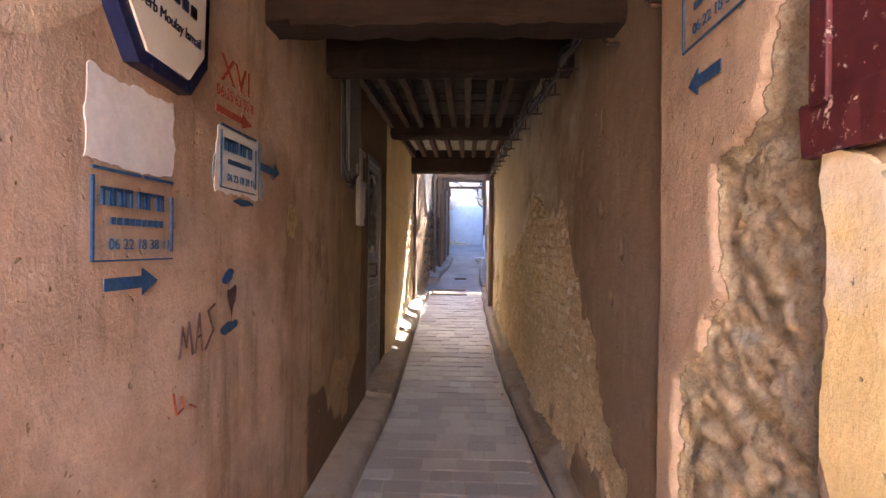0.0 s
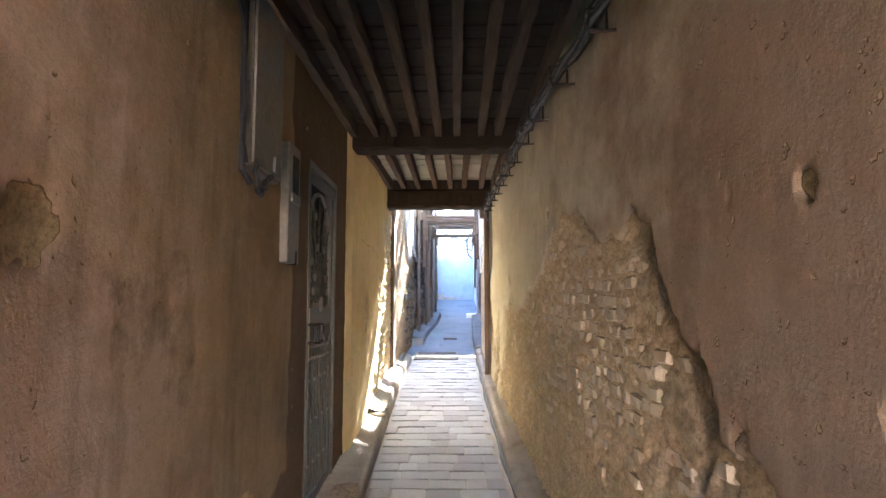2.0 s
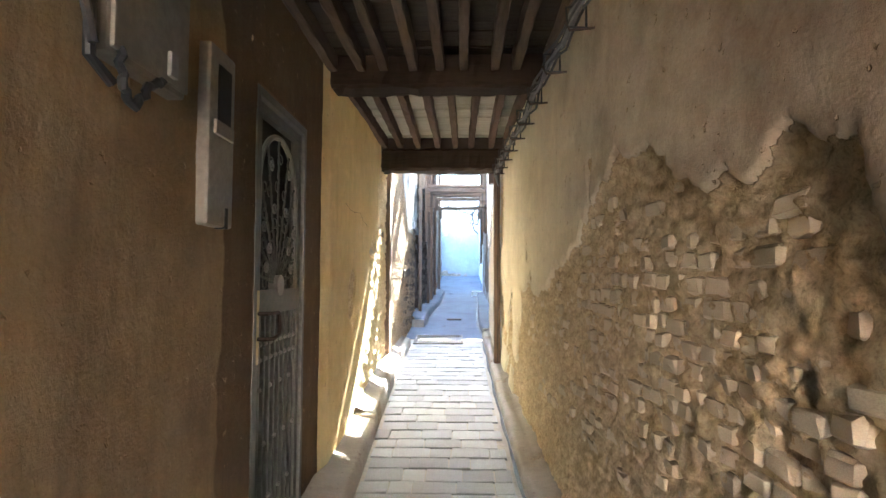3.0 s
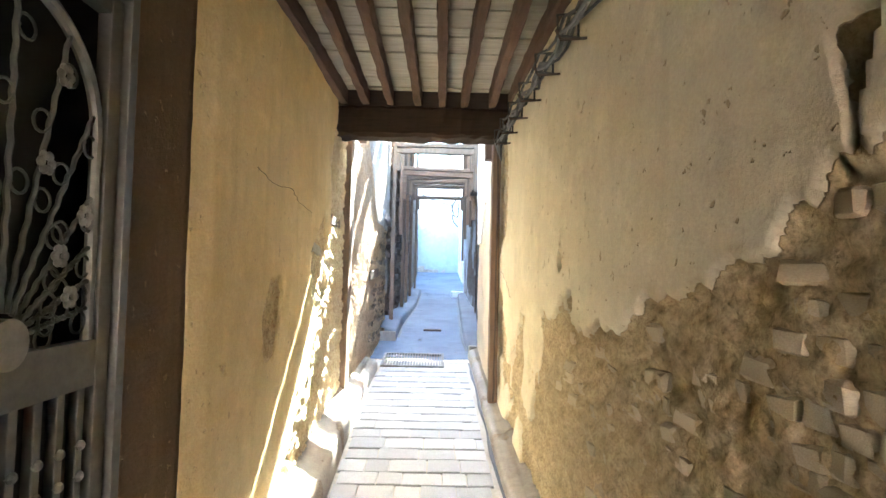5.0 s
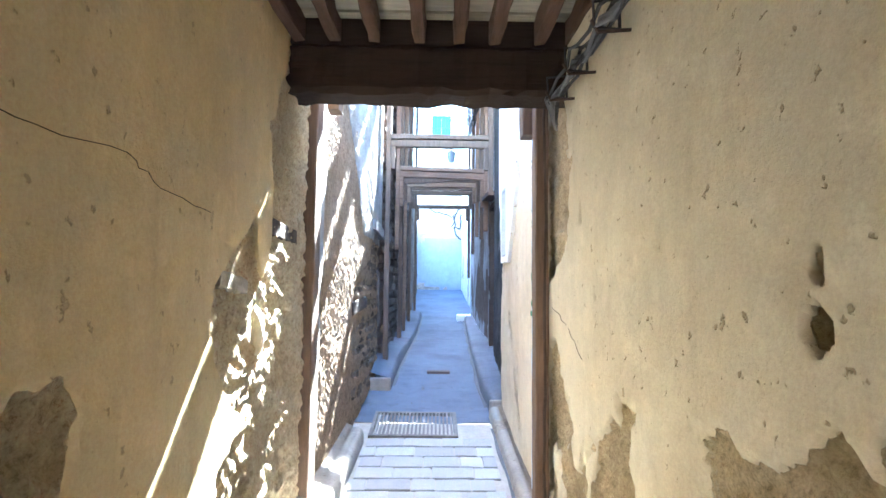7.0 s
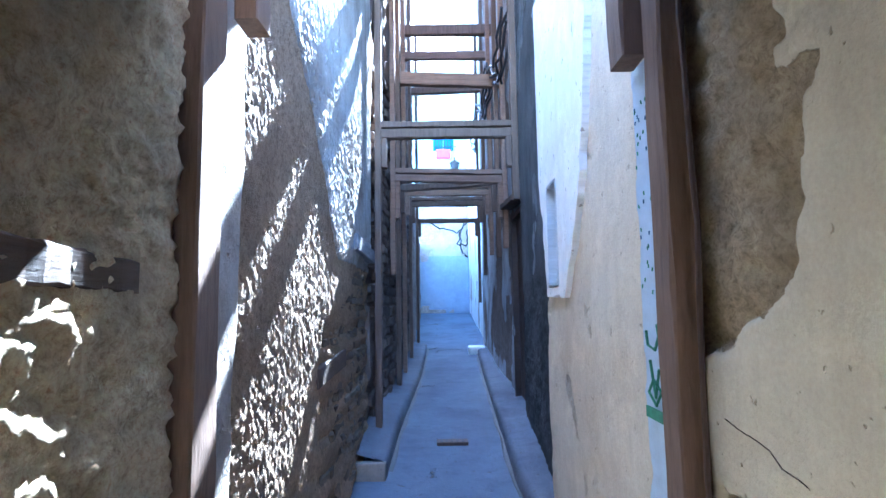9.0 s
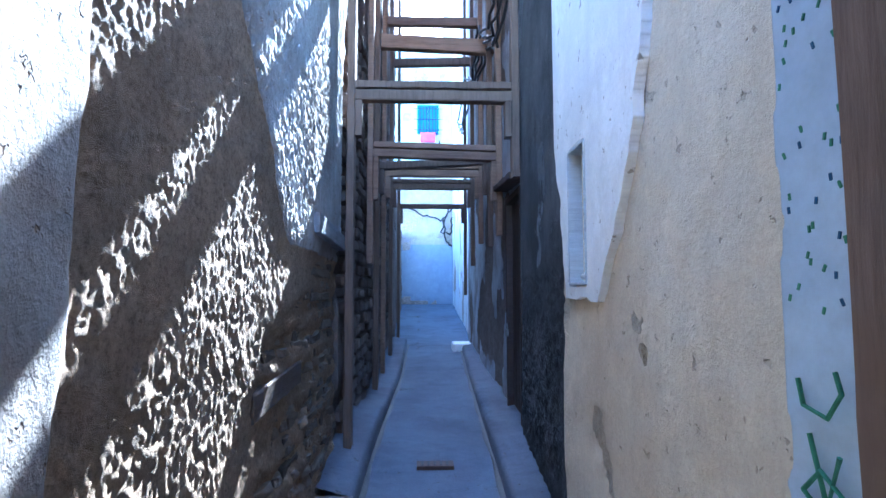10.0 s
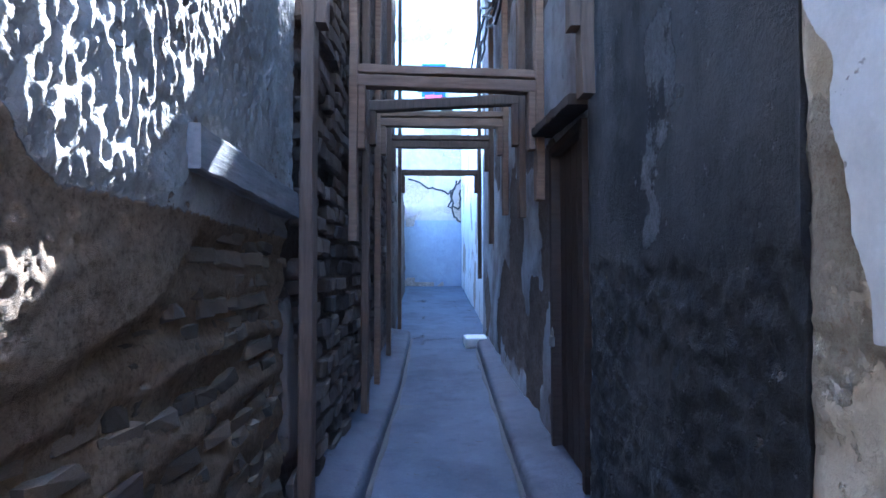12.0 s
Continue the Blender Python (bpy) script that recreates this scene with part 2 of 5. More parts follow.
M_MAROON = mm.finish(mm.mix(chips, mm.ramp(mm.noise(6, 5, 0.7), [(0.3, (0.05, 0.01, 0.012)), (0.7, (0.12, 0.025, 0.025))]), (0.5, 0.38, 0.3)), 0.6, chips, 0.004)
M_BLUEWOOD = plain_material("blue_shutter_paint", (0.05, 0.16, 0.42), 0.6)
M_PINK = plain_material("pink_cloth", (0.75, 0.10, 0.22), 0.9)
M_PALEBLUE = plain_material("pale_blue_paint", (0.50, 0.60, 0.72), 0.85, vary=0.15, scale=20)
M_GLASS = Nodes("window_glass").finish((0.30, 0.40, 0.47), 0.15, spec=0.6)
M_WINFRAME = wood_material("bleached_window_wood", (0.50, 0.52, 0.53), "z", 0.6)
M_DOORWOOD = wood_material("dark_door_wood", (0.07, 0.05, 0.04), "z")


# ---- mesh helpers ----
def mesh_object(name, bm, material, parent=None, label="", soft=False):
    me = bpy.data.meshes.new(name)
    bm.to_mesh(me)
    bm.free()
    me.materials.append(material)
    if soft:
        me.polygons.foreach_set("use_smooth", [True] * len(me.polygons))
    ob = new(name, me)
    if parent is not None:
        ob.parent = parent
    if label:
        ob["label"] = label
    return ob


def part(name, bm, material, parent, label="", soft=False):
    return mesh_object(name, bm, material, parent, label, soft)


def empty(name, at=(0, 0, 0)):
    e = new(name)
    e.location = at
    bpy.context.view_layer.update()
    return e


def box(bm, lo, hi, bevel=0.0):
    lo, hi = Vector(lo), Vector(hi)
    m = Matrix.Translation((lo + hi) / 2) @ Matrix.Diagonal((*(hi - lo), 1))
    got = bmesh.ops.create_cube(bm, size=1, matrix=m)
    if bevel:
        edges = list({e for v in got["verts"] for e in v.link_edges})
        bmesh.ops.bevel(bm, geom=edges, offset=bevel, segments=2, affect="EDGES", profile=0.6)
    return bm


def block(lo, hi, bevel=0.004):
    return box(bmesh.new(), lo, hi, bevel)


def tube(bm, pts, r, seg=8):
    """A round bar along points."""
    rings = []
    pts = [Vector(p) for p in pts]
    for i, p in enumerate(pts):
        d = (pts[min(i + 1, len(pts) - 1)] - pts[max(i - 1, 0)]).normalized()
        a = d.orthogonal().normalized() if not rings else (rings_a - d * rings_a.dot(d)).normalized()
        rings_a = a
        b = d.cross(a)
        rings.append([bm.verts.new(p + r * (math.cos(k * math.tau / seg) * a + math.sin(k * math.tau / seg) * b)) for k in range(seg)])
    for q, w in zip(rings, rings[1:]):
        for k in range(seg):
            bm.faces.new((q[k], q[(k + 1) % seg], w[(k + 1) % seg], w[k]))
    bm.faces.new(rings[0][::-1]), bm.faces.new(rings[-1])
    return bm


def timber(p0, p1, w, h, rag=0.004, seed=0, up=(0, 0, 1), steps=14):
    """A sawn or hewn length of wood with chamfered, slightly uneven edges; w across, h along up."""
    p0, p1, up = Vector(p0), Vector(p1), Vector(up)
    d = (p1 - p0).normalized()
    side = d.cross(up).normalized()
    up = side.cross(d)
    rnd = random.Random(seed)
    c = min(w, h) * 0.1
    sect = [(-w / 2 + c, -h / 2), (w / 2 - c, -h / 2), (w / 2, -h / 2 + c), (w / 2, h / 2 - c), (w / 2 - c, h / 2), (-w / 2 + c, h / 2), (-w / 2, h / 2 - c), (-w / 2, -h / 2 + c)]
    bm = bmesh.new()
    rings = []
    for i in range(steps + 1):
        q = p0.lerp(p1, i / steps)
        rings.append([bm.verts.new(q + side * (a + rnd.uniform(-rag, rag)) + up * (b + rnd.uniform(-rag, rag))) for a, b in sect])
    for q, v in zip(rings, rings[1:]):
        for k in range(8):
            bm.faces.new((q[k], q[(k + 1) % 8], v[(k + 1) % 8], v[k]))
    bm.faces.new(rings[0][::-1]), bm.faces.new(rings[-1])
    bmesh.ops.recalc_face_normals(bm, faces=bm.faces)
    return bm


def structure(ob, label, category):
    return tagged(ob, label, category, kind="structure")


def grid_wall(name, material, side, y0, y1, top, bare, relief, label, res=0.025, holes=(), thick=0.3, prof=None, low=None, damp=None):
    """A thick wall along the walk with an uneven face. side -1 faces right, +1 faces left. bare(Y, Z) is where plaster is lost, relief(Y, Z, B) how far the face lies back."""
    prof = prof or (LEFT if side < 0 else RIGHT)
    z0 = (fz(y0) if low is None else low) - 0.25
    ys = list(np.linspace(y0, y1, max(2, int((y1 - y0) / res) + 1)))
    zs = list(np.arange(z0, min(top, 3.4), res))
    if top > 3.4:
        zs += list(np.arange(3.4, top, 0.09))
    zs.append(top)
    for a, b, c, d in holes:
        for v in (a, b):
            ys[int(np.argmin([abs(v - q) for q in ys]))] = v
        for v in (c, d):
            zs[int(np.argmin([abs(v - q) for q in zs]))] = v
    ys, zs = np.array(sorted(set(ys))), np.array(sorted(set(zs)))
    Y, Z = np.meshgrid(ys, zs, indexing="ij")
    B = bare(Y, Z)
    X = line(Y, prof) + side * relief(Y, Z, B)
    ny, nz = Y.shape
    back = line(Y, prof) + side * thick
    co = np.concatenate([np.stack([X, Y, Z], -1).reshape(-1, 3), np.stack([back, Y, Z], -1).reshape(-1, 3)])
    idx = np.arange(ny * nz).reshape(ny, nz)
    q = np.stack([idx[:-1, :-1], idx[1:, :-1], idx[1:, 1:], idx[:-1, 1:]], -1)
    yc, zc = (ys[:-1] + ys[1:]) / 2, (zs[:-1] + zs[1:]) / 2
    keep = np.ones((ny - 1, nz - 1), bool)
    for a, b, c, d in holes:
        keep &= ~(((yc > a) & (yc < b))[:, None] & ((zc > c) & (zc < d))[None, :])
    front = q[keep]
    n = ny * nz
    faces = [front, front[:, ::-1] + n]
    # rims: every open border is closed to the back
    p = np.pad(keep, 1)
    rims = []
    for i, j in zip(*np.nonzero(keep)):
        a, b, c, d = q[i, j]
        if not p[i, j + 1]:
            rims.append((d, a, a + n, d + n))
        if not p[i + 2, j + 1]:
            rims.append((b, c, c + n, b + n))
        if not p[i + 1, j]:
            rims.append((a, b, b + n, a + n))
        if not p[i + 1, j + 2]:
            rims.append((c, d, d + n, c + n))
    faces = np.concatenate(faces + [np.array(rims)])
    if side < 0:
        faces = faces[:, ::1]
    me = bpy.data.meshes.new(name)
    me.from_pydata(co, [], faces.tolist())
    at = me.attributes.new("bare", "FLOAT", "POINT")
    at.data.foreach_set("value", np.concatenate([B.ravel(), B.ravel()]).astype(np.float32))
    if damp:
        D = damp(Y, Z).ravel()
        me.attributes.new("damp", "FLOAT", "POINT").data.foreach_set("value", np.concatenate([D, D]).astype(np.float32))
    me.materials.append(material)
    me.polygons.foreach_set("use_smooth", [True] * len(front) + [False] * (len(faces) - len(front)))
    bm = bmesh.new()
    bm.from_mesh(me)
    bmesh.ops.recalc_face_normals(bm, faces=bm.faces)
    bm.to_mesh(me)
    bm.free()
    return structure(new(name, me), label, "wall")


def band(v, edge, w=0.02):
    return smooth(edge - v, -w, w)


def pits(Y, Z, seed, scale=9, cut=0.62):
    return smooth(fbm(Y * scale, Z * scale * 0.8, seed, 2), cut, cut + 0.12)


def face_relief(deep=0.025, rough=0.022, wave=0.008, seed=1):
    def f(Y, Z, B):
        r = wave * (1 + fbm(Y * 1.5, Z * 1.5, seed)) + 0.0025 * (1 + fbm(Y * 12, Z * 12, seed + 5, 3))
        lumps = 0.3 * fbm(Y * 6, Z * 8, seed + 9, 2) + 0.5 * fbm(Y * 17, Z * 26, seed + 11, 3) + 0.5 * np.abs(fbm(Y * 24, Z * 30, seed + 13, 2)) + 0.32 * fbm(Y * 44, Z * 52, seed + 15, 2)
        return r + B * (deep + rough * lumps)
    return f


# ---- walls ----
relief_l1 = face_relief(0.008, 0.01, 0.003, 1)
DOOR = (4.92, 5.66, 0.2, 2.33)


def bare_l1(Y, Z):
    e = fbm(Y * 1.6, Z * 1.6, 21)
    low = smooth(e - (Z - 0.55) * 0.7, 0.25, 0.45)
    oval = smooth(1 - ((Y - 3.28) / 0.2) ** 2 - ((Z - 1.42) / 0.3) ** 2 + 0.2 * fbm(Y * 9, Z * 9, 3), 0, 0.25) * 0.35
    hole = smooth(1 - ((Y - 2.8) / 0.09) ** 2 - ((Z - 1.63) / 0.11) ** 2 + 0.5 * fbm(Y * 14, Z * 14, 5), 0, 0.3)
    return np.clip(np.maximum(np.maximum(low * 0.6, hole), np.maximum(oval, pits(Y, Z, 31, 7, 0.78))), 0, 1)


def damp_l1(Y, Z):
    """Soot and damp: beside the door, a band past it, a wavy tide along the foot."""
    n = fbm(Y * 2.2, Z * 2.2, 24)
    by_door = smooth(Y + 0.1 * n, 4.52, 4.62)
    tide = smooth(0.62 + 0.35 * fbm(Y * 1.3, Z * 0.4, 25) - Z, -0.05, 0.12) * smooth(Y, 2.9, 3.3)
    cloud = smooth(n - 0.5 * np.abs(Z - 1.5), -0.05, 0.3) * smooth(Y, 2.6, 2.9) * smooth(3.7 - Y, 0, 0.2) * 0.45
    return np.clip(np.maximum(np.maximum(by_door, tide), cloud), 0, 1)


def bare_l2(Y, Z):
    n = fbm(Y * 5, Z * 5, 44) * 0.10
    edge = np.interp(Z, [0.3, 1.0, 1.3, 1.62, 1.72, 2.0, 2.3, 2.7, 3.2], [6.6, 7.5, 7.75, 7.45, 7.45, 7.9, 8.05, 8.25, 8.3])
    a = smooth(Y - edge + n, -0.015, 0.03)
    keep = smooth(1 - ((Y - 8.0) / 0.12) ** 2 - ((Z - 2.05) / 0.3) ** 2, 0, 0.2)
    spot = smooth(1 - ((Y - 6.77 - 0.2 * (Z - 1.4)) / 0.13) ** 2 - ((Z - 1.4) / 0.24) ** 2 + n * 6, 0.1, 0.3)
    return np.clip(np.maximum(a * (1 - keep), np.maximum(spot, pits(Y, Z, 47, 8, 0.74))), 0, 1)


def bare_l3(Y, Z):
    n = fbm(Y * 3, Z * 3, 54) * 0.25
    flat = smooth(9.07 - Y + 0.05 * (Z - 2.2) + n * 0.1, -0.015, 0.02)
    up = smooth(Y - 9.94 + (Z - 2.62) * 0.9 + n * 0.4, 0.0, 0.05) * smooth(Z, 2.1, 2.2)
    return np.clip(1 - np.maximum(flat, up), 0, 1)


def relief_l3(Y, Z, B):
    courses = 0.5 + 0.5 * np.sin(Z / 0.085 * math.pi + 0.8 * fbm(Y * 3, Z * 3, 5))
    stone = smooth(np.interp(Y, [9.9, 10.06, 10.6, 11.0], [1.7, 1.82, 1.97, 2.25]) + 0.04 * fbm(Y * 4, Z * 4, 8) - Z, 0, 0.05) * smooth(Y + 0.06 * fbm(Y * 5, Z * 7, 9), 10.0, 10.12)
    r = 0.008 + 0.010 * (1 + fbm(Y * 1.6, Z * 1.6, 61, 2)) * B + B * (0.003 * (1 + fbm(Y * 9, Z * 7, 62, 2)) + 0.0047 * (1 + fbm(Y * 88, Z * 58, 65, 2)) + 0.003 * (1 + fbm(Y * 30, Z * 22, 66, 2)))
    return r + 0.0075 * (1 + fbm(Y * 78, Z * 36, 63, 2)) * (1 - B) * smooth(Y, 9.35, 9.5) + stone * (0.012 + 0.02 * courses + 0.012 * fbm(Y * 9, Z * 24, 67, 3))


PEAKS = [(1.9, 0.35), (2.6, 0.6), (3.0, 1.05), (3.3, 1.36), (3.52, 1.52), (3.58, 1.7), (3.76, 1.84), (3.9, 1.74), (4.1, 1.70), (4.35, 1.84), (4.58, 1.97), (4.8, 1.92), (5.1, 1.84), (5.2, 1.8), (5.29, 1.69), (5.4, 1.61), (5.65, 1.57), (5.86, 1.52), (6.0, 1.42), (6.2, 1.47), (6.4, 1.36), (6.75, 1.5), (7.0, 1.42), (7.8, 1.35), (8.75, 1.45)]


def bare_r1(Y, Z):
    n = (fbm(Y * 7, Z * 3.5, 71) * 0.07 + fbm(Y * 22, Z * 8, 75) * 0.035) * (1 + 2.2 * smooth(3.55 - Y, 0, 0.3))
    a = band(Z, line(Y, PEAKS) + n, 0.012)
    floor = line(Y, FLOOR)
    keep = smooth(fbm(Y * 3.2, Z * 1.6, 81) + (floor + 0.55 - Z) * 1.3, 0.25, 0.4) * smooth(5.4 - Y, 0, 0.4)
    isle = smooth(fbm(Y * 3.6, Z * 2.2, 83), 0.05, 0.2) * smooth(Y, 6.9, 7.4)
    tri = smooth(1 - np.abs(Y - 5.08) / np.maximum(0.004, 0.055 * (Z - 1.86) / 0.18) + n * 1.5, 0, 0.15) * smooth(2.04 - Z, -0.01, 0.02)
    for py, pz, ry, rz in ((6.78, 1.68, 0.035, 0.05), (6.62, 1.5, 0.05, 0.06), (6.77, 1.79, 0.016, 0.035), (2.78, 1.7, 0.03, 0.045), (2.45, 1.5, 0.025, 0.05), (2.6, 1.28, 0.03, 0.04)):
        tri = np.maximum(tri, smooth(1 - ((Y - py) / ry) ** 2 - ((Z - pz) / rz) ** 2 + n * 4, 0, 0.25))
    up = smooth(Y - 8.38 + (Z < 1.95) * (Z - 1.95) * 1.5 + 0.12 * fbm(Y * 4, Z * 4, 90) + n, -0.02, 0.03)
    out = np.maximum(np.maximum(a * (1 - keep) * (1 - isle), tri), np.maximum(up, np.maximum(pits(Y, Z, 85, 6, 0.8), pits(Y * 1.6, Z * 0.8, 86, 10, 0.76))))
    return np.clip(out, 0, 1)


def bare_r0(Y, Z):
    edge = np.interp(Z, [-0.3, 0.95, 1.1, 1.4, 1.72, 1.8, 2.1, 3.2], [1.75, 1.72, 1.69, 1.45, 1.48, 1.28, 1.12, 1.05])
    a = smooth(edge - Y + fbm(Y * 9, Z * 9, 93) * 0.05, -0.012, 0.012)
    patch = smooth(1.04 - Y + 0.06 * fbm(Y * 5, Z * 5, 95), 0, 0.03) * smooth(1.69 - Z, 0, 0.04) * smooth(Z - 0.75 + 0.2 * fbm(Y * 3, Z * 3, 96), 0, 0.05)
    return np.clip(a * (1 - patch), 0, 1)


def bare_r2(Y, Z):
    e = fbm(Y * 2.4, Z * 2.0, 101)
    return np.clip(np.maximum(smooth(e, 0.0, 0.5) * 0.52, pits(Y, Z, 103, 7, 0.72)), 0, 1)


def none(Y, Z):
    return pits(Y, Z, 111, 5, 0.75)


def patchy(seed, cut):
    return lambda Y, Z: smooth(fbm(Y * 1.7, Z * 1.3, seed), cut, cut + 0.2)


def relief_grey(Y, Z, B):
    coarse = smooth(2.06 + 0.02 * fbm(Y * 6, Z * 6, 172, 2) - Z, 0, 0.02)
    return 0.01 * (1 + fbm(Y * 1.5, Z * 1.5, 171, 2)) + coarse * (0.009 * (1 + fbm(Y * 20, Z * 20, 173, 2)) + 0.008 * fbm(Y * 34, Z * 34, 174, 2) - 0.006) + (1 - coarse) * 0.0025 * fbm(Y * 9, Z * 9, 175, 3)


WIN = (9.98, 10.2, 1.98, 2.5)
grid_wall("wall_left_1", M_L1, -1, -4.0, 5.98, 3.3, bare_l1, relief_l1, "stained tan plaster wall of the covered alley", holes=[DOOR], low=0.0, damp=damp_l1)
grid_wall("wall_left_2", M_L2, -1, 5.98, 8.86, 3.3, bare_l2, face_relief(0.014, 0.03, 0.005, 2), "yellow ochre plaster wall crumbling to bare earth", res=0.0115)
grid_wall("wall_left_3", M_L3, -1, 8.86, 11.7, 8.6, bare_l3, relief_l3, "rough earth and rubble wall with grey render remains", low=0.5, res=0.007)
# top kept low so that more sky lights the far end
grid_wall("wall_left_5", M_L4, -1, 17.6, 23.2, 3.6, patchy(123, -0.4), face_relief(0.03, 0.05, 0.02, 4), "dark rubble wall towards the far end, kept low for skylight", res=0.08, low=1.0)
grid_wall("wall_left_4", M_L4, -1, 11.7, 17.6, 9.0, patchy(121, -0.4), face_relief(0.03, 0.05, 0.02, 4), "dark rubble wall behind timber shoring", res=0.05)
grid_wall("wall_right_1", M_R0, 1, -4.0, 1.89, 3.3, bare_r0, face_relief(0.035, 0.05, 0.006, 5), "pinkish plaster wall broken open to rough earth", low=0.0, thick=0.33, res=0.0135)
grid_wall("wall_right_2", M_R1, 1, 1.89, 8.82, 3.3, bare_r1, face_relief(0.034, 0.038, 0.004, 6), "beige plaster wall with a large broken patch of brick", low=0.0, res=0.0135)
grid_wall("wall_right_3", M_R2, 1, 8.82, 10.45, 8.6, bare_r2, face_relief(0.01, 0.02, 0.012, 7), "worn sand-coloured plaster wall with a narrow window", holes=[WIN], low=0.5, res=0.014)
grid_wall("wall_right_4", M_GREY, 1, 10.45, 11.92, 8.6, lambda Y, Z: 0.54 * smooth(fbm(Y * 3.4, Z * 2.6, 131), -0.15, 0.4) * smooth(Z + 0.1 * fbm(Y * 4, Z, 3), 2.05, 2.15) + 0.2 * smooth(fbm(Y * 3, Z * 1.2, 133), 0.1, 0.4), relief_grey, "dark grey cement-rendered wall", low=0.6, res=0.014)
DOOR2 = (12.12, 12.82, 0.98, 2.75)
# unseen tops of right walls 5 to 7 are chosen to shade the left
grid_wall("wall_right_5", M_R4, 1, 11.92, 17.25, 9.3, patchy(141, 0.0), face_relief(0.02, 0.03, 0.015, 9), "patchy blue-grey plaster wall behind timber shoring", res=0.05, holes=[DOOR2], low=0.7)
grid_wall("wall_right_6", M_WHITE, 1, 17.25, 20.6, 9.7, patchy(151, 0.35), face_relief(0.01, 0.01, 0.015, 10), "pale plaster wall near the alley's far end", res=0.08, low=0.9)
# split off and raised above view to keep sun off the left ledge
grid_wall("wall_right_7", M_WHITE, 1, 20.6, 23.2, 12.05, patchy(153, 0.35), face_relief(0.01, 0.01, 0.015, 12), "pale plaster wall by the cross lane, raised to block sun", res=0.1, low=1.1)


# ---- far end and closing walls ----
def cross_wall(name, material, y, x0, x1, z0, z1, label, thick=0.3, res=0.12, seed=160, holes=()):
    """A wall across the walk, facing back along it."""
    xs, zs = np.linspace(x0, x1, int((x1 - x0) / res) + 2), np.linspace(z0, z1, int((z1 - z0) / res) + 2)
    X, Z = np.meshgrid(xs, zs, indexing="ij")
    B = smooth(fbm(X * 1.5, Z * 1.5, seed), 0.24, 0.34)
    Yv = y + 0.015 * (1 + fbm(X * 1.3, Z * 1.3, seed + 2)) + B * 0.02
    nx, nz = X.shape
    idx = np.arange(nx * nz).reshape(nx, nz)
    q = np.stack([idx[:-1, :-1], idx[1:, :-1], idx[1:, 1:], idx[:-1, 1:]], -1).reshape(-1, 4)
    n = nx * nz
    co = np.concatenate([np.stack([X, Yv, Z], -1).reshape(-1, 3), np.stack([X, np.full_like(X, y + thick), Z], -1).reshape(-1, 3)])
    rim = list(idx[:, 0]) + list(idx[-1, 1:]) + list(idx[-2::-1, -1]) + list(idx[0, -2:0:-1])
    rims = np.array([(a, a + n, b + n, b) for a, b in zip(rim, rim[1:] + rim[:1])])
    me = bpy.data.meshes.new(name)
    me.from_pydata(co, [], np.concatenate([q, q[:, ::-1] + n, rims]).tolist())
    me.attributes.new("bare", "FLOAT", "POINT").data.foreach_set("value", np.concatenate([B.ravel(), B.ravel()]).astype(np.float32))
    me.materials.append(material)
    return structure(new(name, me), label, "wall")


cross_wall("wall_end_lower", M_END, 23.2, -3.2, 3.2, 1.2, 3.25, "lower end wall washed pale blue with a cracked patch")
cross_wall("wall_end_upper", M_ENDTOP, 23.225, -3.2, 3.2, 3.25, 5.4, "upper end wall with faded pinkish limewash")
cross_wall("wall_end_house", M_HOUSE, 23.25, -3.2, 3.2, 5.4, 8.9, "pale greenish house front above the end wall")
# hidden block added past the end; it keeps sun off the far left ledge
structure(mesh_object("end_sun_blocker", block((0.62, 23.6, 1.0), (3.2, 30.0, 15.0), 0.02), M_ENDTOP), "unseen mass added at the cross lane to block sun", "wall")
# never in view; added to throw sunlight back into the passage
cross_wall("wall_behind", M_BACK, -3.2, -3.0, 3.0, -0.4, 3.8, "unseen plaster wall behind, added to bounce sun in")
for sx, nm in ((-3.2, "wall_end_west"), (2.9, "wall_end_east")):
    structure(mesh_object(nm, block((sx, 21.0 if sx < 0 else 21.6, 1.0), (sx + 0.3, 23.2, 6.0), 0.01), M_ENDTOP), "pale limewashed side wall of the cross lane", "wall")


# ---- ground, kerbs ----
def strip(name, material, ys, cross, label, category, bareness=0.0, res=0.06, seed=200):
    """A long uneven strip along the walk; cross(y) gives the section as (x, z) from left to right."""
    rows = [cross(y) for y in ys]
    w = len(rows[0])
    co, bare_v = [], []
    for i, (y, r) in enumerate(zip(ys, rows)):
        for k, (x, z) in enumerate(r):
            inner = 0 < k < w - 1
            co.append((x + (0.006 * float(fbm(np.array(y * 5), np.array(k * 3.1), seed)) if inner else 0), y, z + (0.008 * float(fbm(np.array(y * 4), np.array(x * 6), seed + 1)) if inner else 0)))
            bare_v.append(float(smooth(fbm(np.array(y * 2.5), np.array(x * 4), seed + 2), 0.2, 0.5)) * bareness)
    fa = [(i * w + k, i * w + k + 1, (i + 1) * w + k + 1, (i + 1) * w + k) for i in range(len(ys) - 1) for k in range(w - 1)]
    me = bpy.data.meshes.new(name)
    me.from_pydata(co, [], fa)
    me.attributes.new("bare", "FLOAT", "POINT").data.foreach_set("value", np.array(bare_v, np.float32))
    me.materials.append(material)
    me.polygons.foreach_set("use_smooth", [True] * len(fa))
    return structure(new(name, me), label, category)


KL = [(-4, -0.69), (3.3, -0.68), (5.2, -0.66), (7.0, -0.70), (9.0, -0.72), (10.0, -0.69)]
KR = [(-4, 0.56), (3.3, 0.54), (5.9, 0.36), (7.86, 0.30), (9.4, 0.28), (10.45, 0.26)]


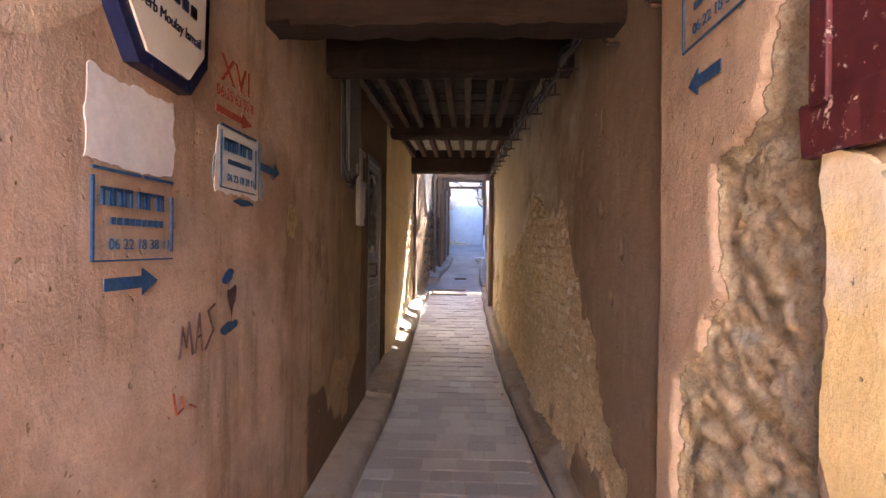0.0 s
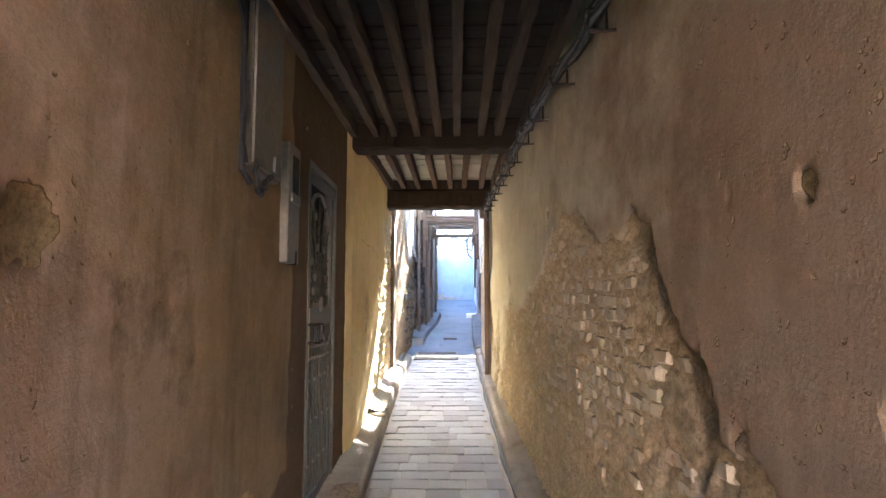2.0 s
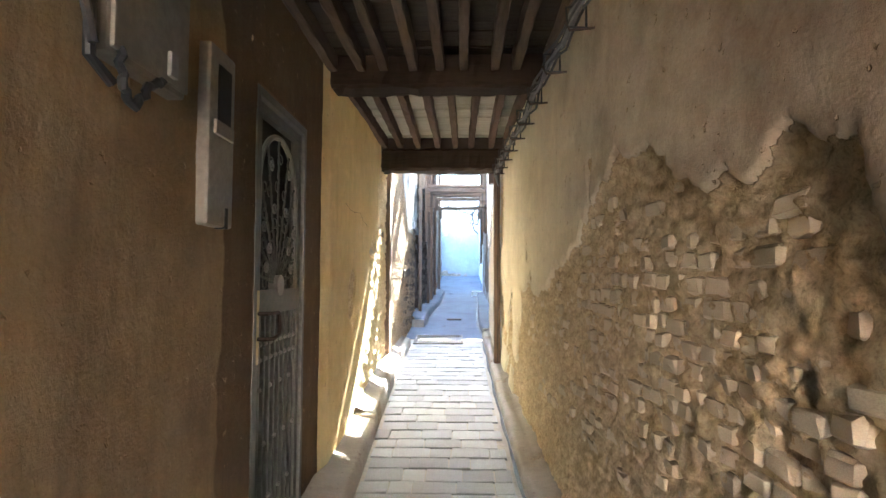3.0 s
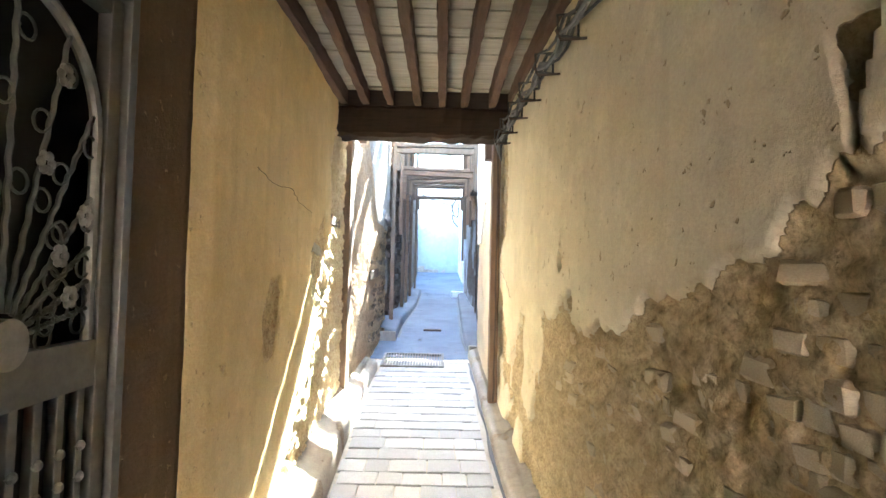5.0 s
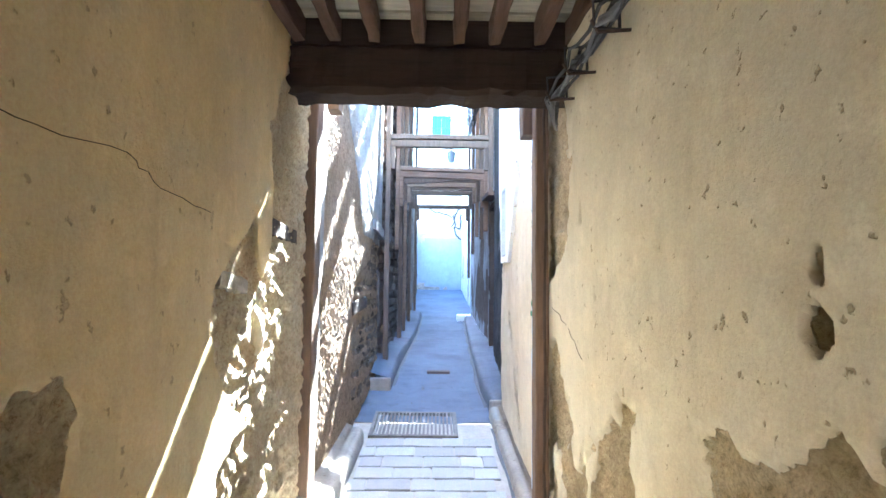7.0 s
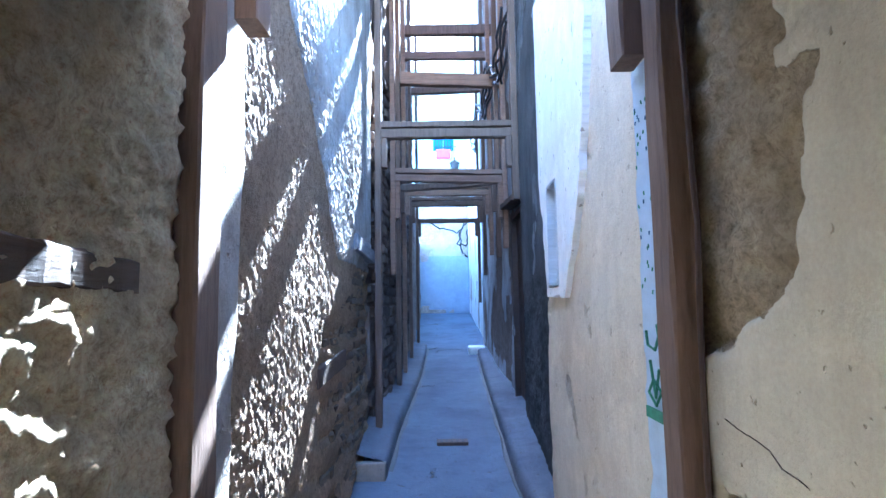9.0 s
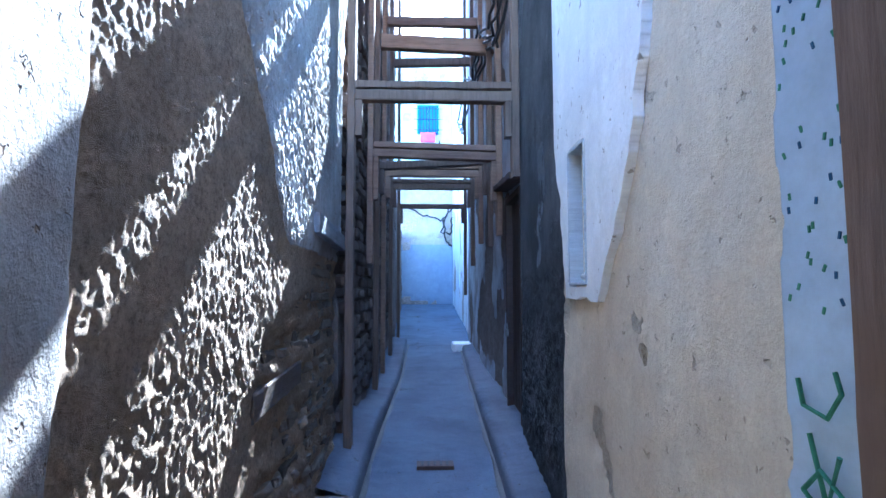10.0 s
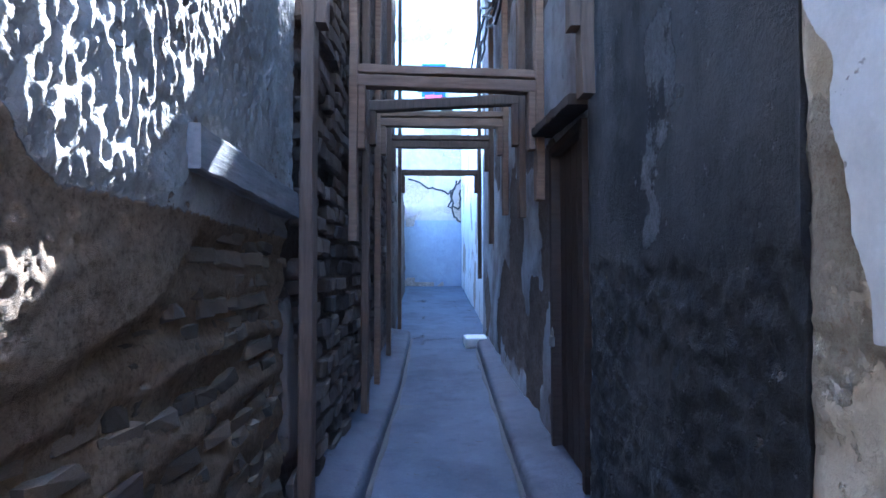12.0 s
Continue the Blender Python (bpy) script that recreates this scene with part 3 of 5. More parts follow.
def kl(y):
    return float(line(y, KL))


def kr(y):
    return float(line(y, KR))


ground_ys = list(np.arange(-4, 10.1, 0.12))
strip("ground_bed", M_JOINT, list(np.arange(-4.3, 10.26, 0.15)) + [10.26], lambda y: [(-1.15, fz(y) - 0.012), (0.0, fz(y) - 0.012), (0.95, fz(y) - 0.012)], "sandy mortar bed between the paving setts", "ground")
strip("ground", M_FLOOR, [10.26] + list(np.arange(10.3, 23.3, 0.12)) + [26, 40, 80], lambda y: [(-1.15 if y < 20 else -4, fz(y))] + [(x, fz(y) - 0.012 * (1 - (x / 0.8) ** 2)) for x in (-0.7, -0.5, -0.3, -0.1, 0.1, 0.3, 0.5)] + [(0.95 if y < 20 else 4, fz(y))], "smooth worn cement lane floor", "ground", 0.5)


def kerb_section(inner, s, h):
    def f(y):
        a, z, t = inner(y), fz(y), h(y)
        b = (xr(y) if s > 0 else xl(y)) + s * 0.06
        pts = [(a - s * 0.004, z - 0.05), (a, z + t * 0.55), (a + s * 0.012, z + t * 0.88), (a + s * 0.035, z + t), (a + s * 0.09, z + t * 1.04), ((a + b) / 2, z + t * 1.1), (b, z + t * 1.35)]
        return pts if s > 0 else pts[::-1]
    return f


strip("kerb_left", M_KERB, np.arange(-4, 4.95, 0.08), kerb_section(kl, -1, lambda y: 0.07), "rounded cement kerb along the tan wall", "kerb", 0.6)
strip("kerb_left_step", M_KERB, np.arange(4.95, 7.0, 0.06), kerb_section(kl, -1, lambda y: 0.11), "raised cement kerb by the iron door", "kerb", 0.6, seed=230)
strip("kerb_left_upper", M_KERB, np.arange(7.0, 9.9, 0.06), kerb_section(kl, -1, lambda y: 0.15 if y < 8.8 else 0.1), "higher cement ledge under the crumbling wall", "kerb", 0.6, seed=240)
strip("kerb_right", M_KERB, np.arange(-4, 10.44, 0.08), kerb_section(kr, 1, lambda y: 0.08), "rounded cement kerb with a dark gutter line", "kerb", 0.6, seed=250)
KL2 = [(11.1, -0.60), (12.5, -0.56), (14.6, -0.48), (16.6, -0.46), (18, -0.5)]
KR2 = [(10.3, 0.30), (11.0, 0.24), (12.0, 0.25), (14, 0.30), (16.3, 0.36), (18, 0.4)]
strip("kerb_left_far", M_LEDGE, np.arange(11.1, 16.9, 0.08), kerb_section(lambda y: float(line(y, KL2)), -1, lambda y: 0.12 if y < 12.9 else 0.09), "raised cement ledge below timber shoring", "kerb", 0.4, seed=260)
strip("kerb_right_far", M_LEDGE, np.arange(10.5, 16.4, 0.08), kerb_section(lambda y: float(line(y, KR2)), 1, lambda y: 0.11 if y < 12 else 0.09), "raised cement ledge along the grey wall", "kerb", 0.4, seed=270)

# dark gutter lines along the foot of the kerbs
M_GUTTER = plain_material("dark_gutter_line", (0.035, 0.035, 0.04), 0.6, scale=25, depth=0.004)


def gutter(name, y0, y1, inner, s, w=0.022):
    strip(name, M_GUTTER, np.arange(y0, y1, 0.07), lambda y: sorted(((inner(y) - s * 0.002, fz(y) + 0.005), (inner(y) - s * (w * 0.6 + 0.012 * (1 + math.sin(y * 5.1)) * 0.5), fz(y) + 0.006), (inner(y) - s * (w + 0.008 * math.sin(y * 7.3)), fz(y) + 0.002))), "dark gutter line beside the kerb", "gutter", seed=int(y0 * 10) + 7)


gutter("gutter_right", -1.0, 10.2, kr, 1)
gutter("gutter_right_far", 10.6, 16.3, lambda y: float(line(y, KR2)), 1, 0.03)
gutter("gutter_left_far", 11.2, 16.8, lambda y: float(line(y, KL2)), -1, 0.03)

# the end faces of the ledges
for nm, m_y, a, b, t in (("kerb_end", 4.95, -0.92, -0.67, 0.1), ("kerb_end_upper", 7.0, -0.9, -0.7, 0.14), ("kerb_end_far", 11.1, -0.82, -0.60, 0.11), ("kerb_end_right", 10.5, 0.27, 0.45, 0.1)):
    structure(mesh_object(nm, block((a, m_y - 0.03, fz(m_y) - 0.1), (b, m_y + 0.03, fz(m_y) + t), 0.015), M_KERB), "worn end of a cement ledge", "kerb")


# ---- roof over the covered stretch ----
def roof_bay(name, y0, y1, x0, x1, joist_z, joists, mat_j, mat_b, label, seed):
    """Boards lying across joists that run along the walk; one mesh of boards a ceiling."""
    rnd = random.Random(seed)
    bm = bmesh.new()
    y = y0
    while y < y1:
        w = rnd.uniform(0.07, 0.14)
        box(bm, (x0, y, joist_z + 0.1 + rnd.uniform(0, 0.012)), (x1, min(y + w - 0.006, y1), joist_z + 0.14), 0.003)
        y += w
    ceil = structure(mesh_object(name, bm, mat_b), label, "ceiling")
    for i in range(joists):
        x = x0 + 0.14 + (x1 - x0 - 0.26) * i / (joists - 1) + rnd.uniform(-0.015, 0.015)
        j = mesh_object("joist", timber((x, y0, joist_z + rnd.uniform(-0.006, 0.006)), (x + rnd.uniform(-0.02, 0.02), y1, joist_z + 0.045), 0.055, 0.11, 0.005, seed * 40 + i, steps=20), mat_j)
        tagged(j, "narrow rough wooden joist under the ceiling boards", "joist", "ceiling joists", "structure")


# the first metre is out of view, added to hold back skylight
roof_bay("ceiling_1", 0.2, 3.45, -1.0, 0.75, 2.86, 6, M_OLDWOOD, M_DARKBOARD, "dark board ceiling at the passage mouth", 1)
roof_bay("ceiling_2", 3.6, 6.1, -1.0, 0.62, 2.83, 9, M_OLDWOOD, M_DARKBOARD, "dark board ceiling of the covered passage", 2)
roof_bay("ceiling_3", 6.3, 8.32, -0.98, 0.55, 2.87, 8, M_JOIST, M_BOARD, "pale board ceiling on brown joists", 3)
# added filler shuts a light leak; its dark colour stands for the shaded gap
structure(mesh_object("wall_over_beam", block((-1.0, 8.36, 2.865), (0.6, 8.6, 3.02), 0.005), M_DARKBOARD), "dark filler added above the last beam against leaking light", "wall")
# slab added above the boards, out of view, to block the sky
structure(mesh_object("unseen_roof_slab", block((-1.3, 0.15, 3.02), (1.05, 8.62, 3.4), 0.01), M_L1), "unseen roof slab over the covered passage, added to block the sky", "roof")

# the beam at 0.35 is unseen too, added with the ceiling's first metre
BEAMS = [(0.35, 2.76, 0.2, 0.22), (1.25, 2.66, 0.2, 0.24), (2.5, 2.6, 0.22, 0.24), (3.52, 2.73, 0.17, 0.26), (6.17, 2.83, 0.2, 0.22), (8.45, 2.75, 0.22, 0.23)]
for k, (y, z, w, h) in enumerate(BEAMS):
    b = mesh_object("beam", timber((xl(y) - 0.1, y, z), (xr(y) + 0.1, y, z), w, h, 0.008, 70 + k, steps=26), M_DARKWOOD)
    tagged(b, "heavy dark hewn beam spanning the alley", "beam", "alley beams", "structure")


# ---- timber shoring in the open stretch ----
def plank_post(name, x, y, z0, z1, w, d, mat, label, seed, group="shoring posts"):
    p = mesh_object(name, timber((x, y, z0), (x, y + 0.01, z1), w, d, 0.003, seed, up=(0, 1, 0), steps=18), mat)
    return tagged(p, label, "post", group)


def shoring(y, z, left_low, right_low, mat, seed, tilt=0.0, double=True, top=6.9, cleat=0.28):
    """A goal-shaped brace: a plank down each wall, a strut between and short cleats under its ends."""
    a, b = xl(y) + 0.02, xr(y) - 0.02
    e = empty("shoring_frame", ((a + b) / 2, y, left_low))
    inv = Matrix.Translation(-e.location)
    def add(name, bm, m):
        bm.transform(inv)
        return part(name, bm, m, e)
    post = M_POST if seed % 2 else mat
    add("left_plank", timber((a + 0.025, y, left_low), (a + 0.025, y, top), 0.05, 0.10, 0.003, seed, up=(0, 1, 0), steps=20), post)
    add("right_plank", timber((b - 0.025, y, right_low), (b - 0.025, y, top), 0.05, 0.10, 0.003, seed + 1, up=(0, 1, 0), steps=20), post)
    add("strut", timber((a + 0.05, y, z), (b - 0.05, y, z + tilt), 0.08, 0.075, 0.003, seed + 2), mat)
    if double:
        add("upper_strut", timber((a + 0.05, y + 0.02, z + 0.078), (b - 0.05, y + 0.02, z + 0.078 + tilt), 0.1, 0.05, 0.003, seed + 3), mat)
    add("left_cleat", timber((a + 0.075, y - 0.01, z - cleat), (a + 0.075, y - 0.01, z - 0.04), 0.045, 0.08, 0.002, seed + 4, up=(0, 1, 0), steps=4), mat)
    add("right_cleat", timber((b - 0.075, y - 0.01, z - cleat), (b - 0.075, y - 0.01, z - 0.04 + tilt), 0.045, 0.08, 0.002, seed + 5, up=(0, 1, 0), steps=4), mat)
    return tagged(e, "wooden shoring frame bracing the two alley walls", "shoring frame", "shoring frames")


shoring(11.72, 3.27, fz(11.72) + 0.1, 2.72, M_POST, 301)
shoring(12.9, 3.18, 2.2, 2.45, M_STRUT, 310, -0.03, cleat=0.42)
shoring(13.5, 3.2, fz(13.5) + 0.1, 2.4, M_POST, 321, 0.06, False)
shoring(14.3, 3.3, fz(14.3) + 0.1, 2.5, M_STRUT, 330)
shoring(15.4, 3.36, fz(15.4) + 0.1, 2.3, M_POST, 341)
shoring(17.1, 3.36, fz(17.1), 1.9, M_POST, 351, 0, False)


def high_strut(y, z, mat, seed, tilt=0.0, h=0.12):
    s = mesh_object("high_strut", timber((xl(y) - 0.02, y, z), (xr(y) + 0.02, y, z + tilt), 0.09, h, 0.003, seed), mat)
    return tagged(s, "wooden strut wedged high between the walls, some added for shade", "strut", "high struts")


high_strut(13.6, 4.53, M_STRUT, 401, -0.05, 0.15)
high_strut(14.35, 5.5, M_POST, 402, 0, 0.14)
high_strut(15.0, 5.45, M_STRUT, 403)
high_strut(16.0, 5.32, M_POST, 404, 0.04)
# three struts added above view; their shadows band the left wall diagonally
high_strut(12.9, 5.5, M_STRUT, 405, 0, 0.2)
high_strut(11.72, 5.65, M_POST, 406, 0, 0.26)
high_strut(12.3, 5.34, M_POST, 407, 0, 0.3)

plank_post("wall_post", xl(8.78) - 0.012, 8.78, fz(8.78) + 0.08, 3.3, 0.07, 0.15, M_POST, "grey timber post against the crumbling wall", 501)
plank_post("wall_post", xr(8.74) - 0.03, 8.74, fz(8.74) + 0.08, 3.3, 0.07, 0.11, M_POST, "brown timber post against the beige wall", 502)


# ---- flat paint and plaster layers that follow a wall ----
def layer(name, material, side, y0, y1, z0, z1, mask, proud=0.003, res=0.008, lie=None):
    """A thin layer with a ragged outline lying on a wall, kept where mask(Y, Z) is above zero."""
    prof = LEFT if side < 0 else RIGHT
    ys, zs = np.arange(y0, y1 + res, res), np.arange(z0, z1 + res, res)
    Y, Z = np.meshgrid(ys, zs, indexing="ij")
    keep = mask((Y[:-1, :-1] + Y[1:, 1:]) / 2, (Z[:-1, :-1] + Z[1:, 1:]) / 2) > 0
    bm = bmesh.new()
    vs = {}
    X = line(Y, prof) - side * proud + side * (lie(Y, Z, bare_l1(Y, Z)) if lie else 0.0015 * (1 + fbm(Y * 9, Z * 9, 7)))
    def v(i, j):
        if (i, j) not in vs:
            vs[i, j] = bm.verts.new((X[i, j], Y[i, j], Z[i, j]))
        return vs[i, j]
    for i, j in zip(*np.nonzero(keep)):
        q = [v(i, j), v(i + 1, j), v(i + 1, j + 1), v(i, j + 1)]
        bm.faces.new(q if side < 0 else q[::-1])
    rim = [q for q in bm.verts if q.is_boundary]
    for _ in range(10):
        bmesh.ops.smooth_vert(bm, verts=rim, factor=0.5, use_axis_y=True, use_axis_z=True)
    got = bmesh.ops.extrude_face_region(bm, geom=list(bm.faces))
    bmesh.ops.translate(bm, vec=(side * (proud + 0.02), 0, 0), verts=[g for g in got["geom"] if isinstance(g, bmesh.types.BMVert)])
    bmesh.ops.recalc_face_normals(bm, faces=bm.faces)
    return mesh_object(name, bm, material, soft=False)


def edge_noise(Y, Z, seed, k=0.02, f=14):
    return k * fbm(Y * f, Z * f, seed, 3)


def rect(y0, y1, z0, z1, seed, k=0.02):
    return lambda Y, Z: np.minimum(np.minimum(Y - y0, y1 - Y), np.minimum(Z - z0, z1 - Z)) + edge_noise(Y, Z, seed, k)


def on_wall(side, y, z, lift=0.001):
    """The frame of a wall seen from the lane: x to the reader's right, y up, z out of the wall."""
    x = (xl(y) if side < 0 else xr(y)) - side * lift
    return Matrix(((0, 0, -side, x), (-side, 0, 0, y), (0, 1, 0, z), (0, 0, 0, 1)))


def letters(text, width, height, thick=0.0015):
    cu = bpy.data.curves.new("letters", "FONT")
    cu.body, cu.extrude = text, thick
    ob = new("letters", cu)
    dg = bpy.context.evaluated_depsgraph_get()
    dg.update()
    me = bpy.data.meshes.new_from_object(ob.evaluated_get(dg))
    bpy.data.objects.remove(ob)
    bm = bmesh.new()
    bm.from_mesh(me)
    lo = [min(v.co[k] for v in bm.verts) for k in range(2)]
    hi = [max(v.co[k] for v in bm.verts) for k in range(2)]
    for v in bm.verts:
        v.co.x = (v.co.x - lo[0]) / (hi[0] - lo[0]) * width
        v.co.y = (v.co.y - lo[1]) / (hi[1] - lo[1]) * height
    return bm


def shift(bm, x, y, z=0.0, turn=0.0):
    bm.transform(pose(x, y, z, 0, 0, turn))
    return bm


def bars(spec, thick=0.003):
    bm = bmesh.new()
    for x0, y0, x1, y1 in spec:
        box(bm, (x0, y0, -thick), (x1, y1, thick))
    return bm


def arrow(length, h, point=1):
    bm = bmesh.new()
    s = [(0, -h * 0.22), (length * 0.68, -h * 0.22), (length * 0.68, -h * 0.5), (length, 0), (length * 0.68, h * 0.5), (length * 0.68, h * 0.22), (0, h * 0.22)]
    if point < 0:
        s = [(length - a, b) for a, b in s][::-1]
    f = bm.faces.new([bm.verts.new((a, b, 0)) for a, b in s])
    got = bmesh.ops.extrude_face_region(bm, geom=[f])
    bmesh.ops.translate(bm, vec=(0, 0, 0.003), verts=[g for g in got["geom"] if isinstance(g, bmesh.types.BMVert)])
    bmesh.ops.recalc_face_normals(bm, faces=bm.faces)
    return bm


def stencil(side, y, z, w, h, label, point=1, arrow_at=None, arrow_len=0.22, tilt=0.0):
    """A stencilled guesthouse notice: border, a name as bars, a telephone number and an arrow."""
    e = empty("stencil_notice")
    e.matrix_world = on_wall(side, y, z) @ pose(0, 0, 0, 0, 0, tilt)
    t = 0.008
    for nm, sp in (("border_top", (0, h - t, w * 0.55, h)), ("border_top_end", (w * 0.6, h - t, w, h)), ("border_bottom", (0, 0, w, t * 0.6)), ("border_side", (0, 0, t, h * 0.9)), ("border_far_side", (w - t * 0.7, h * 0.1, w, h * 0.8))):
        part(nm, bars([sp]), M_BLUEPAINT, e)
    rnd = random.Random(int(y * 100))
    k, spec = w * 0.1, []
    for i in range(7):
        if i == 3:
            k += w * 0.05
            continue
        ww = w * 0.10
        spec += [(k, h * 0.6, k + ww * 0.28, h * 0.8), (k, h * 0.76, k + ww, h * 0.8), (k + ww * 0.72, h * 0.6, k + ww, h * 0.8)][: 3 if i != 5 else 2]
        k += ww * 1.22
    tagged(part("name_lettering", bars(spec), M_BLUEPAINT, e), kind="stuff")
    tagged(part("line_lettering", bars([(w * (0.2 + 0.075 * i), h * 0.40, w * (0.25 + 0.075 * i), h * 0.48) for i in range(9)], 0.002), M_BLUEPAINT, e), kind="stuff")
    tagged(part("number", shift(letters("06 22 18 38 11", w * 0.76, h * 0.12), w * 0.18, h * 0.13), M_BLUEPAINT, e), kind="stuff")
    if arrow_at:
        part("arrow", shift(arrow(arrow_len, 0.075, point), arrow_at[0], arrow_at[1]), M_BLUEPAINT, e)
    return tagged(e, label, "notice", "stencilled notices")


tagged(layer("whitewash_patch", M_PATCH, -1, 1.2, 1.72, 1.65, 1.98, rect(1.25, 1.65, 1.70, 1.94, 11, 0.02), lie=relief_l1), "square patch of whitewash on the tan wall", "paint patch")
tagged(layer("notice_ground", M_PATCH, -1, 1.86, 2.4, 1.62, 2.02, rect(1.92, 2.32, 1.69, 1.95, 12, 0.02), lie=relief_l1), "whitewashed ground behind a stencilled notice", "paint patch")
tagged(layer("smooth_plaster_patch", M_R0, -1, -0.5, 1.75, 1.75, 2.9, lambda Y, Z: 1 - ((Y - 0.8) / 0.72) ** 2 - ((Z - 2.45) / 0.58) ** 2 + edge_noise(Y, Z, 13, 0.12, 4), 0.003, 0.015, relief_l1), "smooth pink plaster repair on the wall", "plaster patch")
stencil(-1, 1.275, 1.455, 0.36, 0.235, "blue stencilled notice with border and arrow on plaster", 1, (0.045, -0.058), 0.235)
stencil(-1, 1.955, 1.71, 0.33, 0.235, "blue stencilled notice on a white painted square", 1, (0.38, 0.13), 0.23)
stencil(1, 1.66, 2.075, 0.4, 0.25, "blue stencilled notice on the broken pink wall", -1, (0.05, -0.11), 0.2, 0)

red = empty("red_notice")
red.matrix_world = on_wall(-1, 1.89, 1.99)
part("numeral", shift(letters("XVI", 0.26, 0.10), 0.06, 0.11), M_REDPAINT, red)
tagged(part("number", shift(letters("06 35 63 55 8", 0.33, 0.04), 0.03, 0.05), M_REDPAINT, red), kind="stuff")
part("arrow", shift(arrow(0.33, 0.06), 0.02, 0.0), M_REDPAINT, red)
tagged(red, "faded red stencilled notice with a numeral and arrow", "notice", "stencilled notices")

mas = empty("graffiti")
mas.matrix_world = on_wall(-1, 1.68, 1.14)
for k, sp in enumerate((((0, 0), (0.02, 0.1), (0.045, 0.03), (0.06, 0.11), (0.085, 0)), ((0.10, 0), (0.13, 0.13), (0.15, 0.0)), ((0.11, 0.05), (0.145, 0.055)), ((0.24, 0.15), (0.19, 0.13), (0.23, 0.06), (0.17, 0.0)))):
    part("stroke", tube(bmesh.new(), [(a, b, 0) for a, b in sp], 0.004, 6), M_BLACKPAINT, mas)
for k, sp in enumerate((((-0.03, -0.1), (-0.01, -0.17), (0.03, -0.16), (0.02, -0.12)), ((0.07, -0.16), (0.11, -0.18)))):
    part("squiggle", tube(bmesh.new(), [(a, b, 0) for a, b in sp], 0.0035, 6), M_REDPAINT, mas)
tagged(mas, "hand-drawn dark letters MAS scratched on the plaster", "graffiti")
def blot(y, z, ry, rz, lean, seed):
    return lambda Y, Z: 1 - ((Y - y - lean * (Z - z)) / ry) ** 2 - ((Z - z) / rz) ** 2 + edge_noise(Y, Z, seed, 0.55, 26)


def paint_film(material, y0, y1, z0, z1, mask, label, category="graffiti"):
    return tagged(layer("paint_mark", material, -1, y0, y1, z0, z1, mask, 0.002, 0.005, relief_l1), label, category, "wall paint marks")


paint_film(M_BLUEPAINT, 1.95, 2.13, 1.3, 1.45, blot(2.04, 1.385, 0.05, 0.032, 0.6, 31), "small blurred blue spray mark on the plaster")
paint_film(M_BLUEPAINT, 1.93, 2.16, 1.13, 1.26, blot(2.045, 1.19, 0.075, 0.026, 0.4, 32), "long blue spray smear on the plaster")
paint_film(M_BLACKPAINT, 1.98, 2.16, 1.18, 1.36, lambda Y, Z: np.minimum(1 - (np.abs(Y - 2.07) / np.maximum(0.006, 0.045 * smooth(Z, 1.2, 1.33))) ** 2, (1.345 - Z) * 30) + edge_noise(Y, Z, 33, 0.7, 30), "dark dripping spray mark between blue smears")
M_HAZE = plain_material("blue_overspray", (0.22, 0.30, 0.36), 0.85, vary=0.4, scale=70)
for k, (y, z, ry, rz) in enumerate(((1.925, 1.77, 0.022, 0.07), (2.335, 1.85, 0.03, 0.10), (2.17, 1.672, 0.1, 0.018), (2.36, 1.75, 0.022, 0.05))):
    paint_film(M_HAZE if k != 2 else M_BLUEPAINT, y - 0.16, y + 0.16, z - 0.16, z + 0.16, blot(y, z, ry, rz, 0, 36 + k), "ragged blue overspray beside a white notice square")

# the glazed street-name plaque
pl = empty("street_plaque")
pl.matrix_world = on_wall(-1, 1.55, 2.235, 0.012) @ pose(0, 0, 0, 0, 0, -3)


def octagon(w, h, c, z0, z1):
    bm = bmesh.new()
    s = [(-w + c, -h), (w - c, -h), (w, -h + c * 1.2), (w, h - c * 1.2), (w - c, h), (-w + c, h), (-w, h - c * 1.2), (-w, -h + c * 1.2)]
    f = bm.faces.new([bm.verts.new((a, b, z0)) for a, b in s])
    got = bmesh.ops.extrude_face_region(bm, geom=[f])
    bmesh.ops.translate(bm, vec=(0, 0, z1 - z0), verts=[g for g in got["geom"] if isinstance(g, bmesh.types.BMVert)])
    bmesh.ops.recalc_face_normals(bm, faces=bm.faces)
    return bm


part("rim", octagon(0.235, 0.265, 0.1, -0.02, 0.025), M_NAVY, pl, "navy glazed rim")
part("face", octagon(0.195, 0.225, 0.085, 0.02, 0.032), M_TILE, pl, "cream glazed tile face")
part("street_name", shift(letters("Derb Moulay Ismail", 0.33, 0.042), -0.165, -0.12, 0.034), M_NAVY, pl)
part("upper_script", shift(bars([(0.05 * i, 0, 0.05 * i + 0.032, 0.035) for i in range(6)]), -0.15, -0.03, 0.034), M_NAVY, pl, "row of illegible navy script")
part("top_script", shift(bars([(0.06 * i, 0, 0.06 * i + 0.05, 0.02) for i in range(5)]), -0.15, 0.08, 0.034), M_NAVY, pl, "row of illegible navy script")
tagged(pl, "octagonal cream street-name plaque with a navy rim", "plaque")


